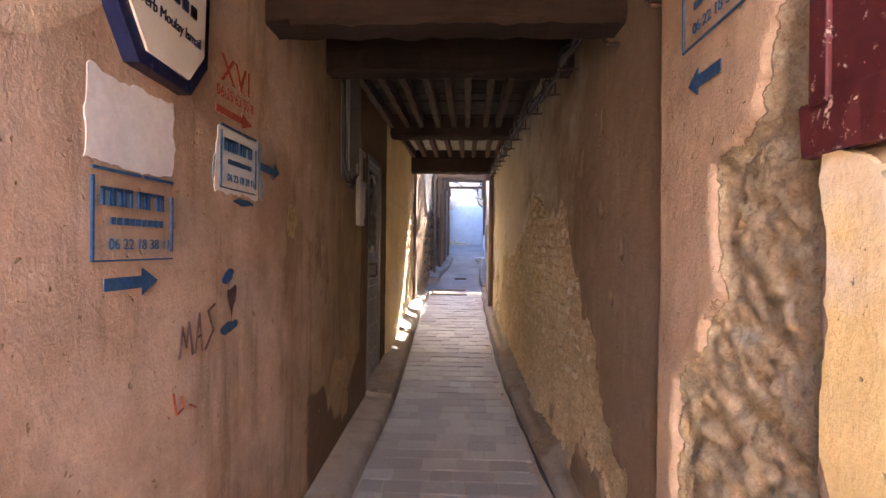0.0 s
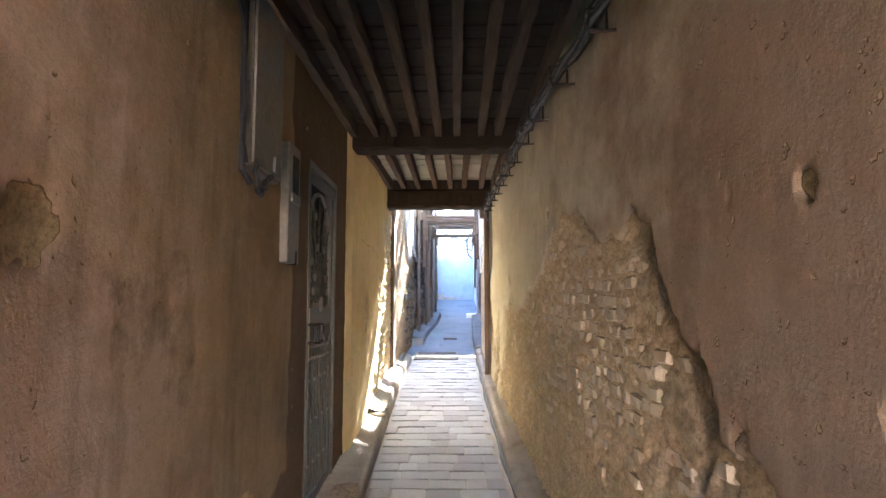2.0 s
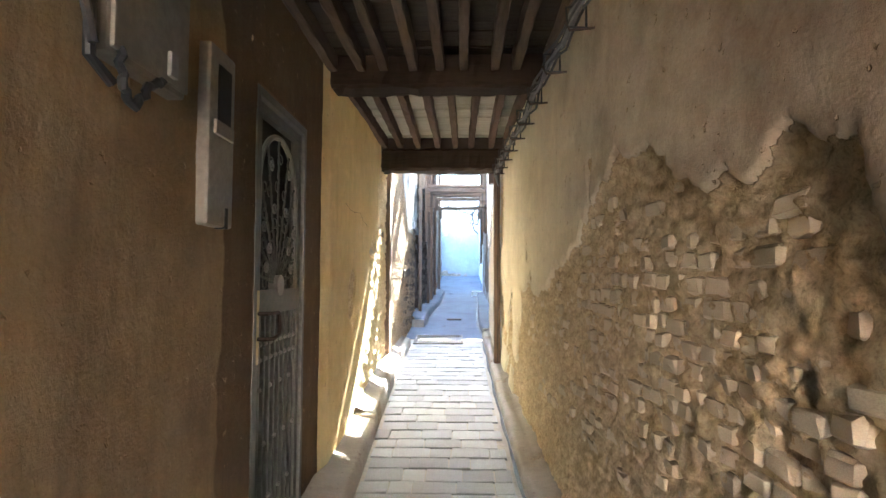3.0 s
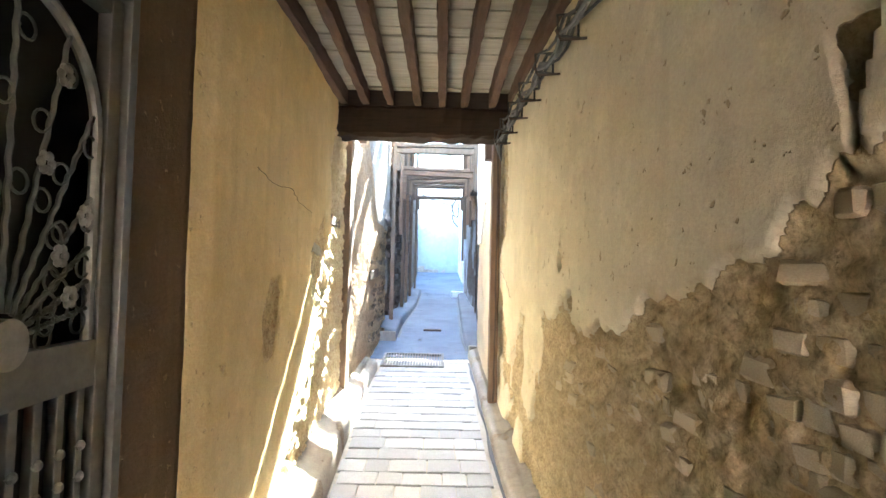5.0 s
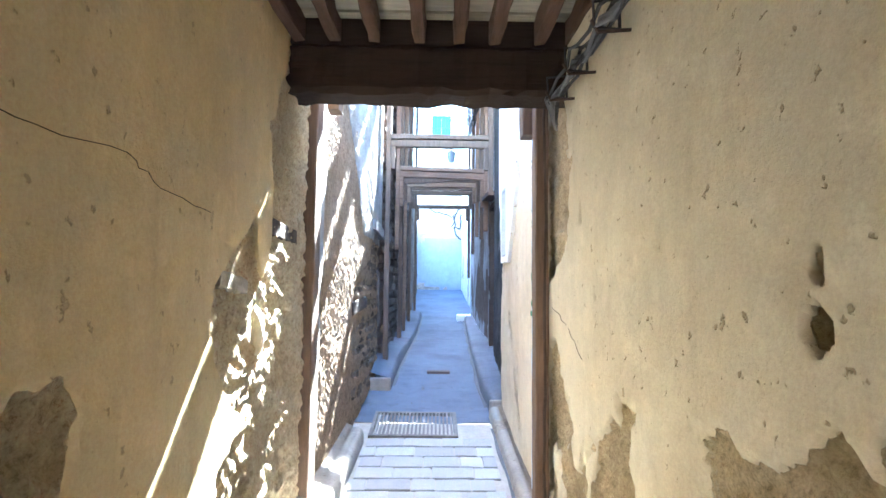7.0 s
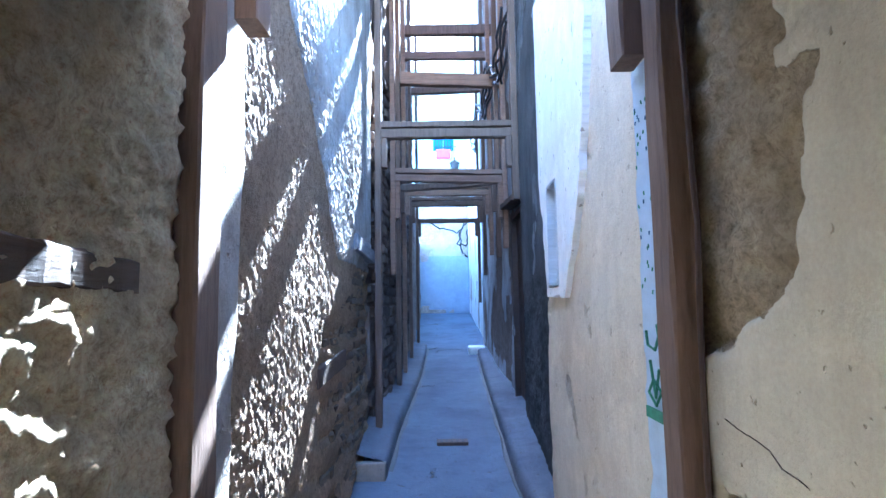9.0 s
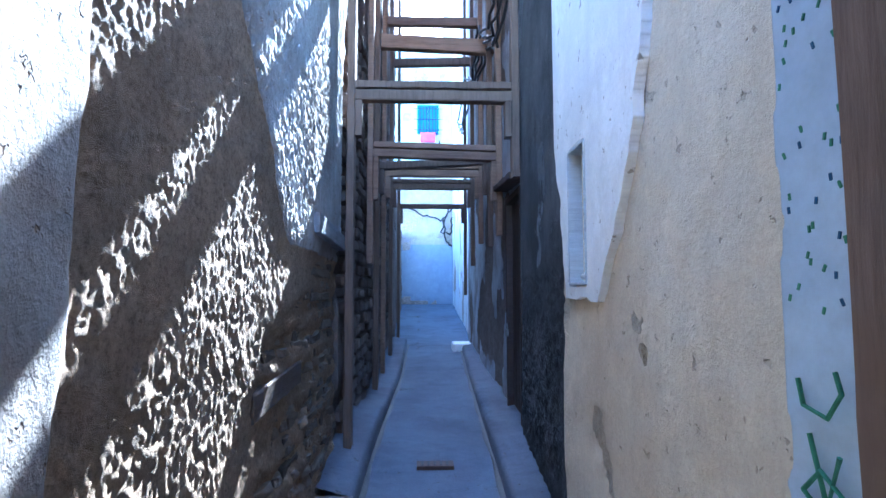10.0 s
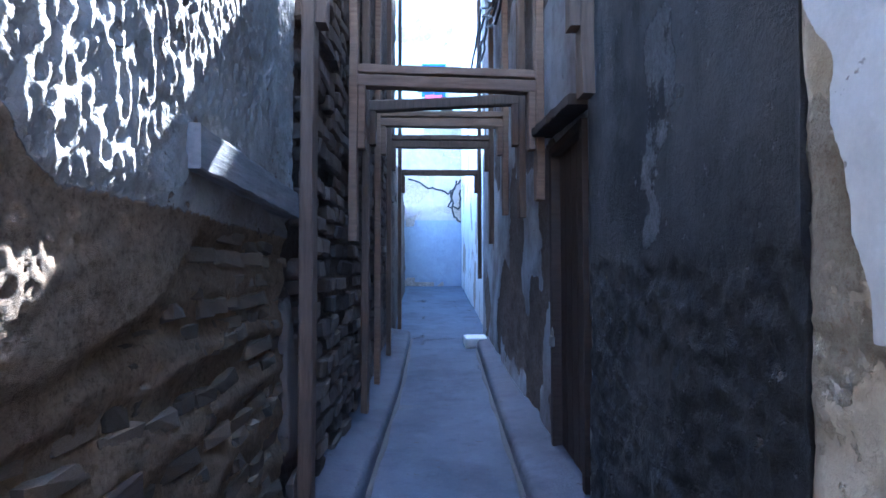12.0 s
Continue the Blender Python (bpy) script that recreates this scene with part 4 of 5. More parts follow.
# ---- iron door ----
def iron_door():
    e = empty("door_1", (-0.99, 5.29, 0.2))
    e.matrix_world = on_wall(-1, 4.92, 0.2, -0.05)
    W, H = 0.74, 2.13
    def bar(name, x0, y0, x1, y1, z0=0, z1=0.035, m=M_GRILLE, label=""):
        return part(name, block((x0, y0, z0), (x1, y1, z1), 0.003), m, e, label)
    part("back_sheet", block((0, 0, -0.05), (W, H, -0.04), 0.001), M_SHEET, e, "black sheet behind the grille")
    for nm, b in (("frame_left", (0, 0, 0.035, H)), ("frame_right", (W - 0.035, 0, W, H)), ("frame_top", (0.035, H - 0.04, W - 0.035, H))):
        bar(nm, *b, -0.03, 0.05)
    for nm, b in (("stile_left", (0.045, 0.02, 0.095, H - 0.05)), ("stile_right", (W - 0.095, 0.02, W - 0.045, H - 0.05)), ("rail_top", (0.095, H - 0.1, W - 0.095, H - 0.05)), ("rail_mid", (0.095, 1.13, W - 0.095, 1.24)), ("rail_bottom", (0.095, 0.02, W - 0.095, 0.12))):
        bar(nm, *b)
    for i in range(8):
        x = 0.13 + i * 0.0685
        slat = bar("upright_bar", x - 0.012, 0.12, x + 0.012, 1.13, 0.005, 0.028)
        for zz in (0.3, 0.55, 0.8, 0.93, 1.0):
            if (i + int(zz * 20)) % 2 == 0 or zz > 0.9:
                bm = bmesh.new()
                bmesh.ops.create_uvsphere(bm, u_segments=8, v_segments=5, radius=0.013, matrix=Matrix.Translation((x, zz, 0.028)))
                s = part("stud", bm, M_METAL, slat)
    cx, cy = W / 2, 1.26
    arch = [(cx + 0.262 * math.cos(a), 1.72 + 0.262 * math.sin(a), 0.018) for a in np.linspace(0, math.pi, 25)]
    part("arch", tube(bmesh.new(), [(cx + 0.262, 1.24, 0.018)] + arch + [(cx - 0.262, 1.24, 0.018)], 0.014, 8), M_METAL, e, "pale arched bar")
    hub = bmesh.new()
    tube(hub, [(cx, cy, -0.005), (cx, cy, 0.04)], 0.05, 24)
    part("hub", hub, M_METAL, e, "half-round hub plate")
    for i in range(13):
        a = math.radians(12 + 13 * i)
        d = Vector((math.cos(a), math.sin(a), 0))
        r = 0.0
        for step in np.arange(0.1, 0.9, 0.005):
            p = Vector((cx, cy, 0)) + d * step
            inside = abs(p.x - cx) < 0.255 and (p.y < 1.72 or (p.x - cx) ** 2 + (p.y - 1.72) ** 2 < 0.255 ** 2)
            if not inside:
                break
            r = step
        bm = bmesh.new()
        pts = [Vector((cx, cy, 0.018)) + d * (0.06 + (r - 0.06) * k / 40) for k in range(41)]
        n = d.cross(Vector((0, 0, 1)))
        pts = [p + 0.0016 * (math.sin(k * 1.6) * n + math.cos(k * 1.6) * Vector((0, 0, 1))) for k, p in enumerate(pts)]
        rib = part("twisted_bar", tube(bm, pts, 0.006, 6), M_GRILLE, e)
        if i % 2 == 1:
            for f in (0.55, 0.85) if 2 < i < 10 else (0.7,):
                q = Vector((cx, cy, 0.03)) + d * r * f
                fl = bmesh.new()
                for k in range(6):
                    b = k * math.tau / 6
                    bmesh.ops.create_uvsphere(fl, u_segments=8, v_segments=4, radius=0.012, matrix=Matrix.Translation(q + Vector((0.016 * math.cos(b), 0.016 * math.sin(b), 0))) @ Matrix.Diagonal((1, 1, 0.5, 1)))
                part("flower", fl, M_METAL, rib, "pale iron flower")
        for f, s in ((0.45, 1), (0.68, -1), (0.88, 1)):
            q = Vector((cx, cy, 0.02)) + d * r * f
            curl = [q + (n * s * 0.035 * (1 - k / 22)) * 1.0 + Matrix.Rotation(s * k * 0.45, 3, "Z") @ (-n * s * 0.035 * (1 - k / 22)) for k in range(18)]
            part("scroll", tube(bmesh.new(), curl, 0.0035, 5), M_GRILLE, rib)
    plate = part("lock_plate", block((0.055, 0.92, 0.035), (0.085, 1.24, 0.042), 0.002), M_BRASS, e, "worn brass lock plate")
    hbm = tube(bmesh.new(), [(0.07, 1.14, 0.04), (0.07, 1.14, 0.085), (0.1, 1.14, 0.1), (0.16, 1.14, 0.1), (0.175, 1.13, 0.1), (0.18, 1.07, 0.1), (0.175, 1.04, 0.1), (0.1, 1.03, 0.1), (0.07, 1.03, 0.08), (0.07, 1.03, 0.04)], 0.009, 8)
    part("handle", hbm, M_IRON, plate, "dark bent pull handle")
    return structure(e, "closed grey wrought-iron door with fan-shaped grille", "door")


iron_door()
structure(mesh_object("door_sill", block((-0.99, 4.93, 0.08), (-0.86, 5.65, 0.2), 0.012), M_KERB), "worn cement sill of the iron door", "sill")


# ---- meter boxes ----
def cable_path(bm, pts, r, seed, jitter=0.012, n=5, seg=6):
    rnd = random.Random(seed)
    out = []
    for a, b in zip(pts, pts[1:]):
        for k in range(n):
            q = Vector(a).lerp(Vector(b), k / n)
            out.append(q + Vector([rnd.uniform(-jitter, jitter) for _ in range(3)]))
    out.append(Vector(pts[-1]))
    return tube(bm, out, r, seg)


mb = empty("meter_cabinet", (-0.86, 4.05, 2.02))
mb.matrix_world = Matrix.Translation((-0.9, 4.05, 2.02))
part("body", block((-0.02, -0.2, 0), (0.045, 0.17, 0.78), 0.015), M_BOX, mb)
part("lid", block((0.045, -0.19, 0.015), (0.057, 0.16, 0.765), 0.005), M_BOX, mb)
part("latch", block((0.057, 0.04, 0.03), (0.07, 0.08, 0.1), 0.004), M_METAL, mb)
part("conduit", tube(bmesh.new(), [(0.02, -0.23, 0.75), (0.02, -0.235, 0.4), (0.02, -0.22, -0.02), (0.03, -0.15, -0.06)], 0.014, 8), M_CABLE, mb)
part("cable_loop", cable_path(bmesh.new(), [(0.05, -0.16, 0.02), (0.06, -0.15, -0.07), (0.05, -0.1, -0.1), (0.06, -0.04, -0.03), (0.06, 0.02, 0.01)], 0.012, 5, 0.006), M_CABLE, mb)
tagged(mb, "tall grey electricity cabinet fixed to the tan wall", "meter cabinet")
cb = empty("meter_box")
cb.matrix_world = Matrix.Translation((-0.9, 4.5, 1.67))
part("body", block((-0.02, -0.1, 0), (0.035, 0.1, 0.62), 0.012), M_BOX, cb)
part("window_recess", block((0.03, -0.045, 0.36), (0.039, 0.06, 0.56), 0.003), M_SHEET, cb, "dark reading window")
part("window_hood", block((0.035, -0.075, 0.31), (0.048, 0.07, 0.36), 0.005), M_BOX, cb)
part("cable_notch", block((0.0, 0.03, -0.004), (0.038, 0.055, 0.07), 0.002), M_SHEET, cb)
tagged(cb, "narrow grey meter box beside the iron door", "meter box")
jp = cable_path(bmesh.new(), [(-0.86, 3.8, 2.02), (-0.87, 3.78, 2.5), (-0.86, 3.7, 2.75), (-0.88, 3.62, 2.85)], 0.012, 6, 0.01)
tagged(mesh_object("wall_cable", jp, M_CABLE), "black cable climbing the tan wall to the beam", "cable")


# ---- cable bundle under the roof on the beige wall ----
bundle = empty("cable_bundle", (0.55, 4.5, 2.6))
bundle.matrix_world = Matrix.Identity(4)
rnd = random.Random(77)
hooks = [1.5, 2.1, 2.7, 3.3, 3.85, 4.4, 4.95, 5.45, 5.95, 6.4, 6.8, 7.2, 7.55, 7.9, 8.2]
for k in range(8):
    dx, dz, pts = rnd.uniform(0, 0.05), rnd.uniform(-0.04, 0.04), []
    for a, b in zip(hooks, hooks[1:]):
        for f in (0, 0.33, 0.66):
            y = a + (b - a) * f
            pts.append((xr(y) - 0.045 - dx + rnd.uniform(-0.012, 0.012), y, 2.62 + dz + rnd.uniform(-0.012, 0.012) - (0.03 if f else 0) + 0.03 * (y < 6)))
    pts += [(xr(8.25) - 0.05 - dx, 8.27, 2.58), (xr(8.25) - 0.05, 8.31, 2.50 - 0.02 * k % 0.05), (xr(8.28) - 0.04 - dx, 8.36, 2.62), (xr(8.3) - 0.05, 8.4, 2.7)]
    part("cable", tube(bmesh.new(), pts, 0.007, 6), M_CABLE if k % 2 else M_GREYCABLE, bundle)
for y in hooks:
    part("hook", tube(bmesh.new(), [(xr(y) + 0.01, y, 2.57), (xr(y) - 0.1, y, 2.56), (xr(y) - 0.12, y, 2.6)], 0.006, 6), M_IRON, bundle)
    part("tie", tube(bmesh.new(), [(xr(y) - 0.03, y, 2.57), (xr(y) - 0.11, y, 2.575), (xr(y) - 0.115, y, 2.66), (xr(y) - 0.03, y, 2.67), (xr(y) - 0.03, y, 2.57)], 0.006, 5), M_CABLE, bundle)
tagged(bundle, "sagging bundle of black and grey cables on hooks", "cable bundle")
for y, z in ((1.95, 2.35), (2.5, 2.42)):
    bm = tube(bmesh.new(), [(xr(y) + 0.02, y, z), (xr(y) - 0.05, y, z), (xr(y) - 0.06, y + 0.02, z + 0.03)], 0.009, 6)
    tagged(mesh_object("wall_bracket", bm, M_IRON), "small rusty iron bracket on the dark wall", "bracket")

# ---- maroon shutter and rough sill by the broken wall ----
sh = empty("shutter_panel")
sh.matrix_world = on_wall(1, 1.03, 1.76, 0.004)
part("panel", block((0, 0, -0.02), (0.7, 1.15, 0.0), 0.004), M_MAROON, sh)
part("edge_rail", block((0, 0, 0.0), (0.05, 1.15, 0.012), 0.004), M_MAROON, sh)
part("sill", timber((-0.03, -0.04, -0.005), (0.7, -0.03, -0.005), 0.025, 0.1, 0.003, 9, up=(0, 1, 0)), M_MAROON, sh, "chipped maroon sill board")
structure(sh, "chipped maroon painted shutter panel above rough earth", "shutter")

# a cream-yellow limewash left on the sound plaster below the shutter
M_CREAM = wall_material("cream_limewash", (0.80, 0.68, 0.47), (0.74, 0.56, 0.26), (0.7, 0.58, 0.4), 0.48, 0.6, 0.4, 0.012)
tagged(layer("limewash_patch", M_CREAM, 1, 0.2, 1.05, 0.8, 1.7, lambda Y, Z: np.minimum(np.minimum(1.0 - Y, Z - 0.86), 1.66 - Z) + edge_noise(Y, Z, 98, 0.05, 6), 0.004), "cream and yellow limewash under the maroon shutter", "paint patch")

# ---- window wall: white plaster, niche window, painted strip ----
def white_mask(Y, Z):
    edge = np.interp(Z, [1.93, 2.1, 2.43, 2.8, 3.6], [9.87, 9.74, 9.53, 9.42, 9.3])
    left = np.interp(Z, [1.93, 2.3, 2.7, 3.6], [10.27, 10.33, 10.44, 10.44])
    m = np.minimum(np.minimum(Y - edge, left - Y), Z - 1.92) + edge_noise(Y, Z, 17, 0.035, 6)
    hole = (Y > WIN[0]) & (Y < WIN[1]) & (Z > WIN[2]) & (Z < WIN[3])
    return np.where(hole, -1, m)


tagged(layer("white_plaster_patch", M_WHITE, 1, 9.25, 10.45, 1.85, 3.6, white_mask, 0.012, 0.008), "white plaster surround of a narrow window", "plaster patch")
w1 = empty("window_1")
w1.matrix_world = on_wall(1, WIN[1], WIN[2], 0.006)
ww, wh = WIN[1] - WIN[0], WIN[3] - WIN[2]
for nm, b in (("frame_left", (0, 0, 0.012, wh)), ("frame_right", (ww - 0.012, 0, ww, wh)), ("frame_top", (0.012, wh - 0.012, ww - 0.012, wh)), ("frame_bottom", (0.012, 0, ww - 0.012, 0.012))):
    part(nm, block((b[0], b[1], -0.05), (b[2], b[3], 0.006), 0.003), M_WINFRAME, w1)
part("pane", block((0.012, 0.012, -0.07), (ww - 0.012, wh - 0.012, -0.065), 0), M_GLASS, w1)
part("latch", tube(bmesh.new(), [(0.05, 0.04, -0.07), (0.11, 0.06, -0.06), (0.15, 0.045, -0.06)], 0.006, 6), M_METAL, w1)
def crumpled(y, z, size, seed):
    bm = bmesh.new()
    bmesh.ops.create_icosphere(bm, subdivisions=3, radius=1.0)
    rnd = random.Random(seed)
    off = rnd.uniform(0, 9)
    for v in bm.verts:
        v.co *= 1 + 0.35 * float(fbm(np.array(v.co.x * 2.2 + off), np.array((v.co.y + v.co.z) * 2.2 + off), seed, 3))
        v.co = Vector((xr(y) + 0.035 + v.co.x * 0.022, y + v.co.y * size, z + max(-0.5, v.co.z) * size * 0.6))
    return bm


M_RED = plain_material("faded_red_cloth", (0.28, 0.06, 0.05), 0.9)
for y, z, r, m, lab in ((10.05, 2.018, 0.04, M_RED, "faded red rag lying on the window ledge"), (10.11, 2.012, 0.032, M_WHITE, "crumpled white paper on the window ledge"), (10.06, 2.075, 0.028, M_WHITE, "crumpled pale bag stuffed in the window")):
    tagged(mesh_object("crumpled_rag", crumpled(y, z, r, int(y * 100)), m, soft=True), lab, "rag", "rags on the window ledge")
structure(w1, "narrow recessed window with a grey wooden frame", "window")
strip_ob = layer("painted_strip", M_PALEBLUE, 1, 8.8, 8.99, fz(8.9) + 0.1, 2.62, rect(8.81, 8.98, fz(8.9) + 0.1, 2.6, 19, 0.012), 0.02)
tagged(strip_ob, "flaking pale blue painted strip beside the post", "painted strip")
marks = empty("green_marks")
marks.matrix_world = on_wall(1, 8.97, 1.62, 0.026)
rnd = random.Random(5)
for sp in (((0.03, 0.2), (0.04, 0.16), (0.09, 0.15), (0.12, 0.19), (0.11, 0.22)), ((0.05, 0.12), (0.08, 0.02), (0.11, 0.1)), ((0.03, 0.03), (0.07, 0.07), (0.12, 0.04), (0.08, 0.0), (0.03, 0.03))):
    part("stroke", tube(bmesh.new(), [(a, b, 0) for a, b in sp], 0.004, 6), M_GREENPAINT, marks)
part("smear", bars([(0.01, -0.04, 0.15, -0.01)]), M_GREENPAINT, marks)
for k in range(46):
    part("dab", shift(bars([(-0.0022, -0.0055, 0.0022, 0.0055)], 0.0012), rnd.uniform(0.02, 0.15), rnd.uniform(0.3, 0.85), 0, rnd.uniform(-30, 30)), M_GREENPAINT if k % 3 else M_BLUEPAINT, marks)
tagged(marks, "green brush marks and dark dabs on pale paint", "graffiti")
for side, y, z in ((-1, 8.92, 2.72), (1, 8.88, 2.58)):
    x = (xl(y) + 0.07) if side < 0 else xr(y) - 0.07
    b = mesh_object("post_cleat", timber((x, y, z), (x, y, z + 0.55), 0.07, 0.12, 0.003, 13, up=(0, 1, 0), steps=5), M_POST)
    tagged(b, "short timber cleat nailed beside a wall post", "cleat", "post cleats")
bm = cable_path(bmesh.new(), [(xr(8.66) - 0.03, 8.64, fz(8.6) + 0.12), (xr(8.66) - 0.03, 8.65, 1.2), (xr(8.66) - 0.025, 8.64, 1.95), (xr(8.66) - 0.03, 8.65, 2.6), (xr(8.66) - 0.03, 8.62, 3.0)], 0.007, 31, 0.005)
tagged(mesh_object("conduit", bm, M_IRON), "thin dark conduit running up beside the post", "conduit")

# ---- cracks ----
for side, pts in ((-1, ((6.5, 2.03), (6.75, 2.0), (7.0, 2.02), (7.15, 1.97), (7.45, 1.95))), (1, ((8.1, 1.45), (8.3, 1.55), (8.5, 1.62), (8.62, 1.64)))):
    prof_x = xl if side < 0 else xr
    ck = cable_path(bmesh.new(), [(prof_x(y) + side * 0.004, y, z) for y, z in pts], 0.0012, int(pts[0][0] * 10), 0.006)
    tagged(mesh_object("plaster_crack", ck, M_BLACKPAINT), "dark hairline crack running through the plaster", "crack", "plaster cracks")

# ---- timbers in the left wall ----
for nm, p0, p1, w, h, m, lab in (
    ("wall_timber", (xl(8.1) - 0.05, 8.05, 1.99), (xl(8.55) - 0.05, 8.55, 1.97), 0.06, 0.075, M_OLDWOOD, "weathered timber set in the crumbling earth wall"),
    ("wall_timber", (xl(10.7) - 0.015, 10.72, 2.29), (xl(11.66) - 0.01, 11.66, 2.27), 0.06, 0.1, M_GREYWOOD, "grey weathered timber above the rubble courses"),
    ("wall_timber", (xl(9.95) - 0.05, 9.98, 1.56), (xl(10.6) - 0.066, 10.62, 1.6), 0.06, 0.1, M_OLDWOOD, "dark lacing timber between rubble courses"),
    ("wall_timber", (xl(7.55) - 0.047, 7.58, 1.76), (xl(7.8) - 0.047, 7.84, 1.73), 0.06, 0.06, M_BOARD, "broken timber end showing through lost plaster")):
    tagged(mesh_object(nm, timber(p0, p1, w, h, 0.003, int(p0[1] * 10)), m), lab, "timber", "wall timbers")
stub = bmesh.new()
bmesh.ops.create_uvsphere(stub, u_segments=16, v_segments=10, radius=0.1, matrix=Matrix.Translation((xl(7.95) - 0.055, 7.98, 1.55)) @ Matrix.Diagonal((0.6, 0.55, 1.1, 1)))
for v in stub.verts:
    v.co += Vector((1, 1, 1)) * 0.012 * float(fbm(np.array(v.co.y * 20), np.array(v.co.z * 20), 5))
tagged(mesh_object("wall_stone", stub, M_R2, soft=True), "large pale stone bulging from the crumbling wall", "stone")

# ---- plank door with padlock, grey plinth ----
d2 = empty("door_2")
d2.matrix_world = on_wall(1, DOOR2[1], DOOR2[2], -0.05)
dw, dh = DOOR2[1] - DOOR2[0], DOOR2[3] - DOOR2[2]
for k in range(5):
    part("plank", block((0.05 + k * (dw - 0.1) / 5, 0, -0.03), (0.05 + (k + 1) * (dw - 0.1) / 5 - 0.006, dh - 0.05, 0), 0.004), M_DOORWOOD, d2)
for nm, b in (("jamb_left", (0, 0, 0.05, dh)), ("jamb_right", (dw - 0.05, 0, dw, dh)), ("lintel", (0.05, dh - 0.05, dw - 0.05, dh))):
    part(nm, block((b[0], b[1], -0.04), (b[2], b[3], 0.055), 0.006), M_DOORWOOD, d2)
lock = part("padlock", block((0.05, 0.6, 0.05), (0.1, 0.66, 0.075), 0.006), M_METAL, d2, "steel padlock")
part("shackle", tube(bmesh.new(), [(0.06, 0.66, 0.06), (0.06, 0.69, 0.06), (0.075, 0.705, 0.06), (0.09, 0.69, 0.06), (0.09, 0.66, 0.06)], 0.005, 6), M_METAL, lock)
structure(d2, "dark padlocked plank door in the blue-grey wall", "door")
hood = mesh_object("door_hood", timber((0.46, 12.0, 2.8), (0.46, 12.9, 2.86), 0.14, 0.05, 0.004, 3), M_DOORWOOD)
tagged(hood, "small dark timber hood over the plank door", "door hood")

# ---- floor iron ----
M_DUSTY = plain_material("dusty_iron", (0.17, 0.15, 0.135), 0.8, 0.2, 0.4)
g = empty("floor_grate", (-0.34, 10.2, fz(10.2)))
g.rotation_euler = (math.atan(0.113), 0, 0)
bpy.context.view_layer.update()
for nm, b in (("frame_front", (-0.33, -0.26, 0.33, -0.23)), ("frame_back", (-0.33, 0.23, 0.33, 0.26)), ("frame_left", (-0.33, -0.23, -0.3, 0.23)), ("frame_right", (0.3, -0.23, 0.33, 0.23))):
    part(nm, block((b[0], b[1], -0.02), (b[2], b[3], 0.016), 0.003), M_DUSTY, g)
for k in range(20):
    x = -0.285 + k * 0.03
    part("bar", block((x - 0.007, -0.23, -0.01), (x + 0.007, 0.23, 0.014), 0.002), M_DUSTY, g)
tagged(g, "dust-covered iron drain grate across the lane floor", "drain grate")
dc = empty("drain_cover", (-0.15, 11.75, fz(11.75)))
part("plate", block((-0.12, -0.06, -0.02), (0.12, 0.06, 0.006), 0.004), M_IRON, dc)
for k in range(5):
    part("slot", block((-0.09 + 0.04 * k, -0.04, 0.004), (-0.075 + 0.04 * k, 0.04, 0.0085), 0.001), M_SHEET, dc)
tagged(dc, "small rusty slotted drain cover in the floor", "drain cover")
slab = block((0.22, 16.2, 1.07), (0.5, 16.6, 1.2), 0.03)
tagged(mesh_object("stone_slab", slab, M_WHITE), "pale stone step at the foot of the wall", "step")

# ---- far end: window, cloth, lamp, cables ----
fw = empty("window_2", (-0.065, 23.24, 6.37))
for nm, b in (("frame_left", (-0.3, 0, -0.24, 0.82)), ("frame_right", (0.24, 0, 0.3, 0.82)), ("frame_top", (-0.24, 0.76, 0.24, 0.82))):
    part(nm, block((b[0], -0.05, b[1]), (b[2], 0.02, b[3]), 0.005), M_BLUEWOOD, fw)
part("shutter_left", block((-0.24, -0.02, 0), (-0.005, 0.02, 0.76), 0.005), M_BLUEWOOD, fw)
part("shutter_right", block((0.005, -0.02, 0), (0.24, 0.02, 0.76), 0.005), M_BLUEWOOD, fw)
for k in range(6):
    part("window_bar", tube(bmesh.new(), [(-0.22 + 0.088 * k, -0.06, 0), (-0.22 + 0.088 * k, -0.06, 0.78)], 0.008, 6), M_CABLE, fw)
for z in (0.1, 0.4, 0.7):
    part("cross_bar", tube(bmesh.new(), [(-0.4, -0.07, z), (0.4, -0.07, z)], 0.008, 6), M_CABLE, fw)
structure(fw, "blue shuttered window with an iron grille", "window")
cloth = bmesh.new()
cv = [[cloth.verts.new((-0.28 + 0.07 * i, 23.14 + 0.02 * math.sin(i * 1.7), 6.38 - 0.07 * j)) for j in range(5)] for i in range(7)]
for i in range(6):
    for j in range(4):
        cloth.faces.new((cv[i][j], cv[i + 1][j], cv[i + 1][j + 1], cv[i][j + 1]))
cl = mesh_object("hanging_cloth", cloth, M_PINK, soft=True)
cl.modifiers.new("thickness", "SOLIDIFY").thickness = 0.006
tagged(cl, "bright pink cloth hung from the window grille", "cloth")
lamp = empty("street_lamp", (0.25, 23.2, 5.75))
part("arm", tube(bmesh.new(), [(0, 0.03, 0.3), (0, -0.25, 0.34), (0, -0.35, 0.2)], 0.018, 8), M_IRON, lamp)
bm = bmesh.new()
bmesh.ops.create_cone(bm, segments=12, radius1=0.09, radius2=0.14, depth=0.3, cap_ends=True, matrix=Matrix.Translation((0, -0.35, 0.0)))
part("lantern", bm, M_CABLE, lamp)
bm = bmesh.new()
bmesh.ops.create_cone(bm, segments=12, radius1=0.16, radius2=0.03, depth=0.1, cap_ends=True, matrix=Matrix.Translation((0, -0.35, 0.19)))
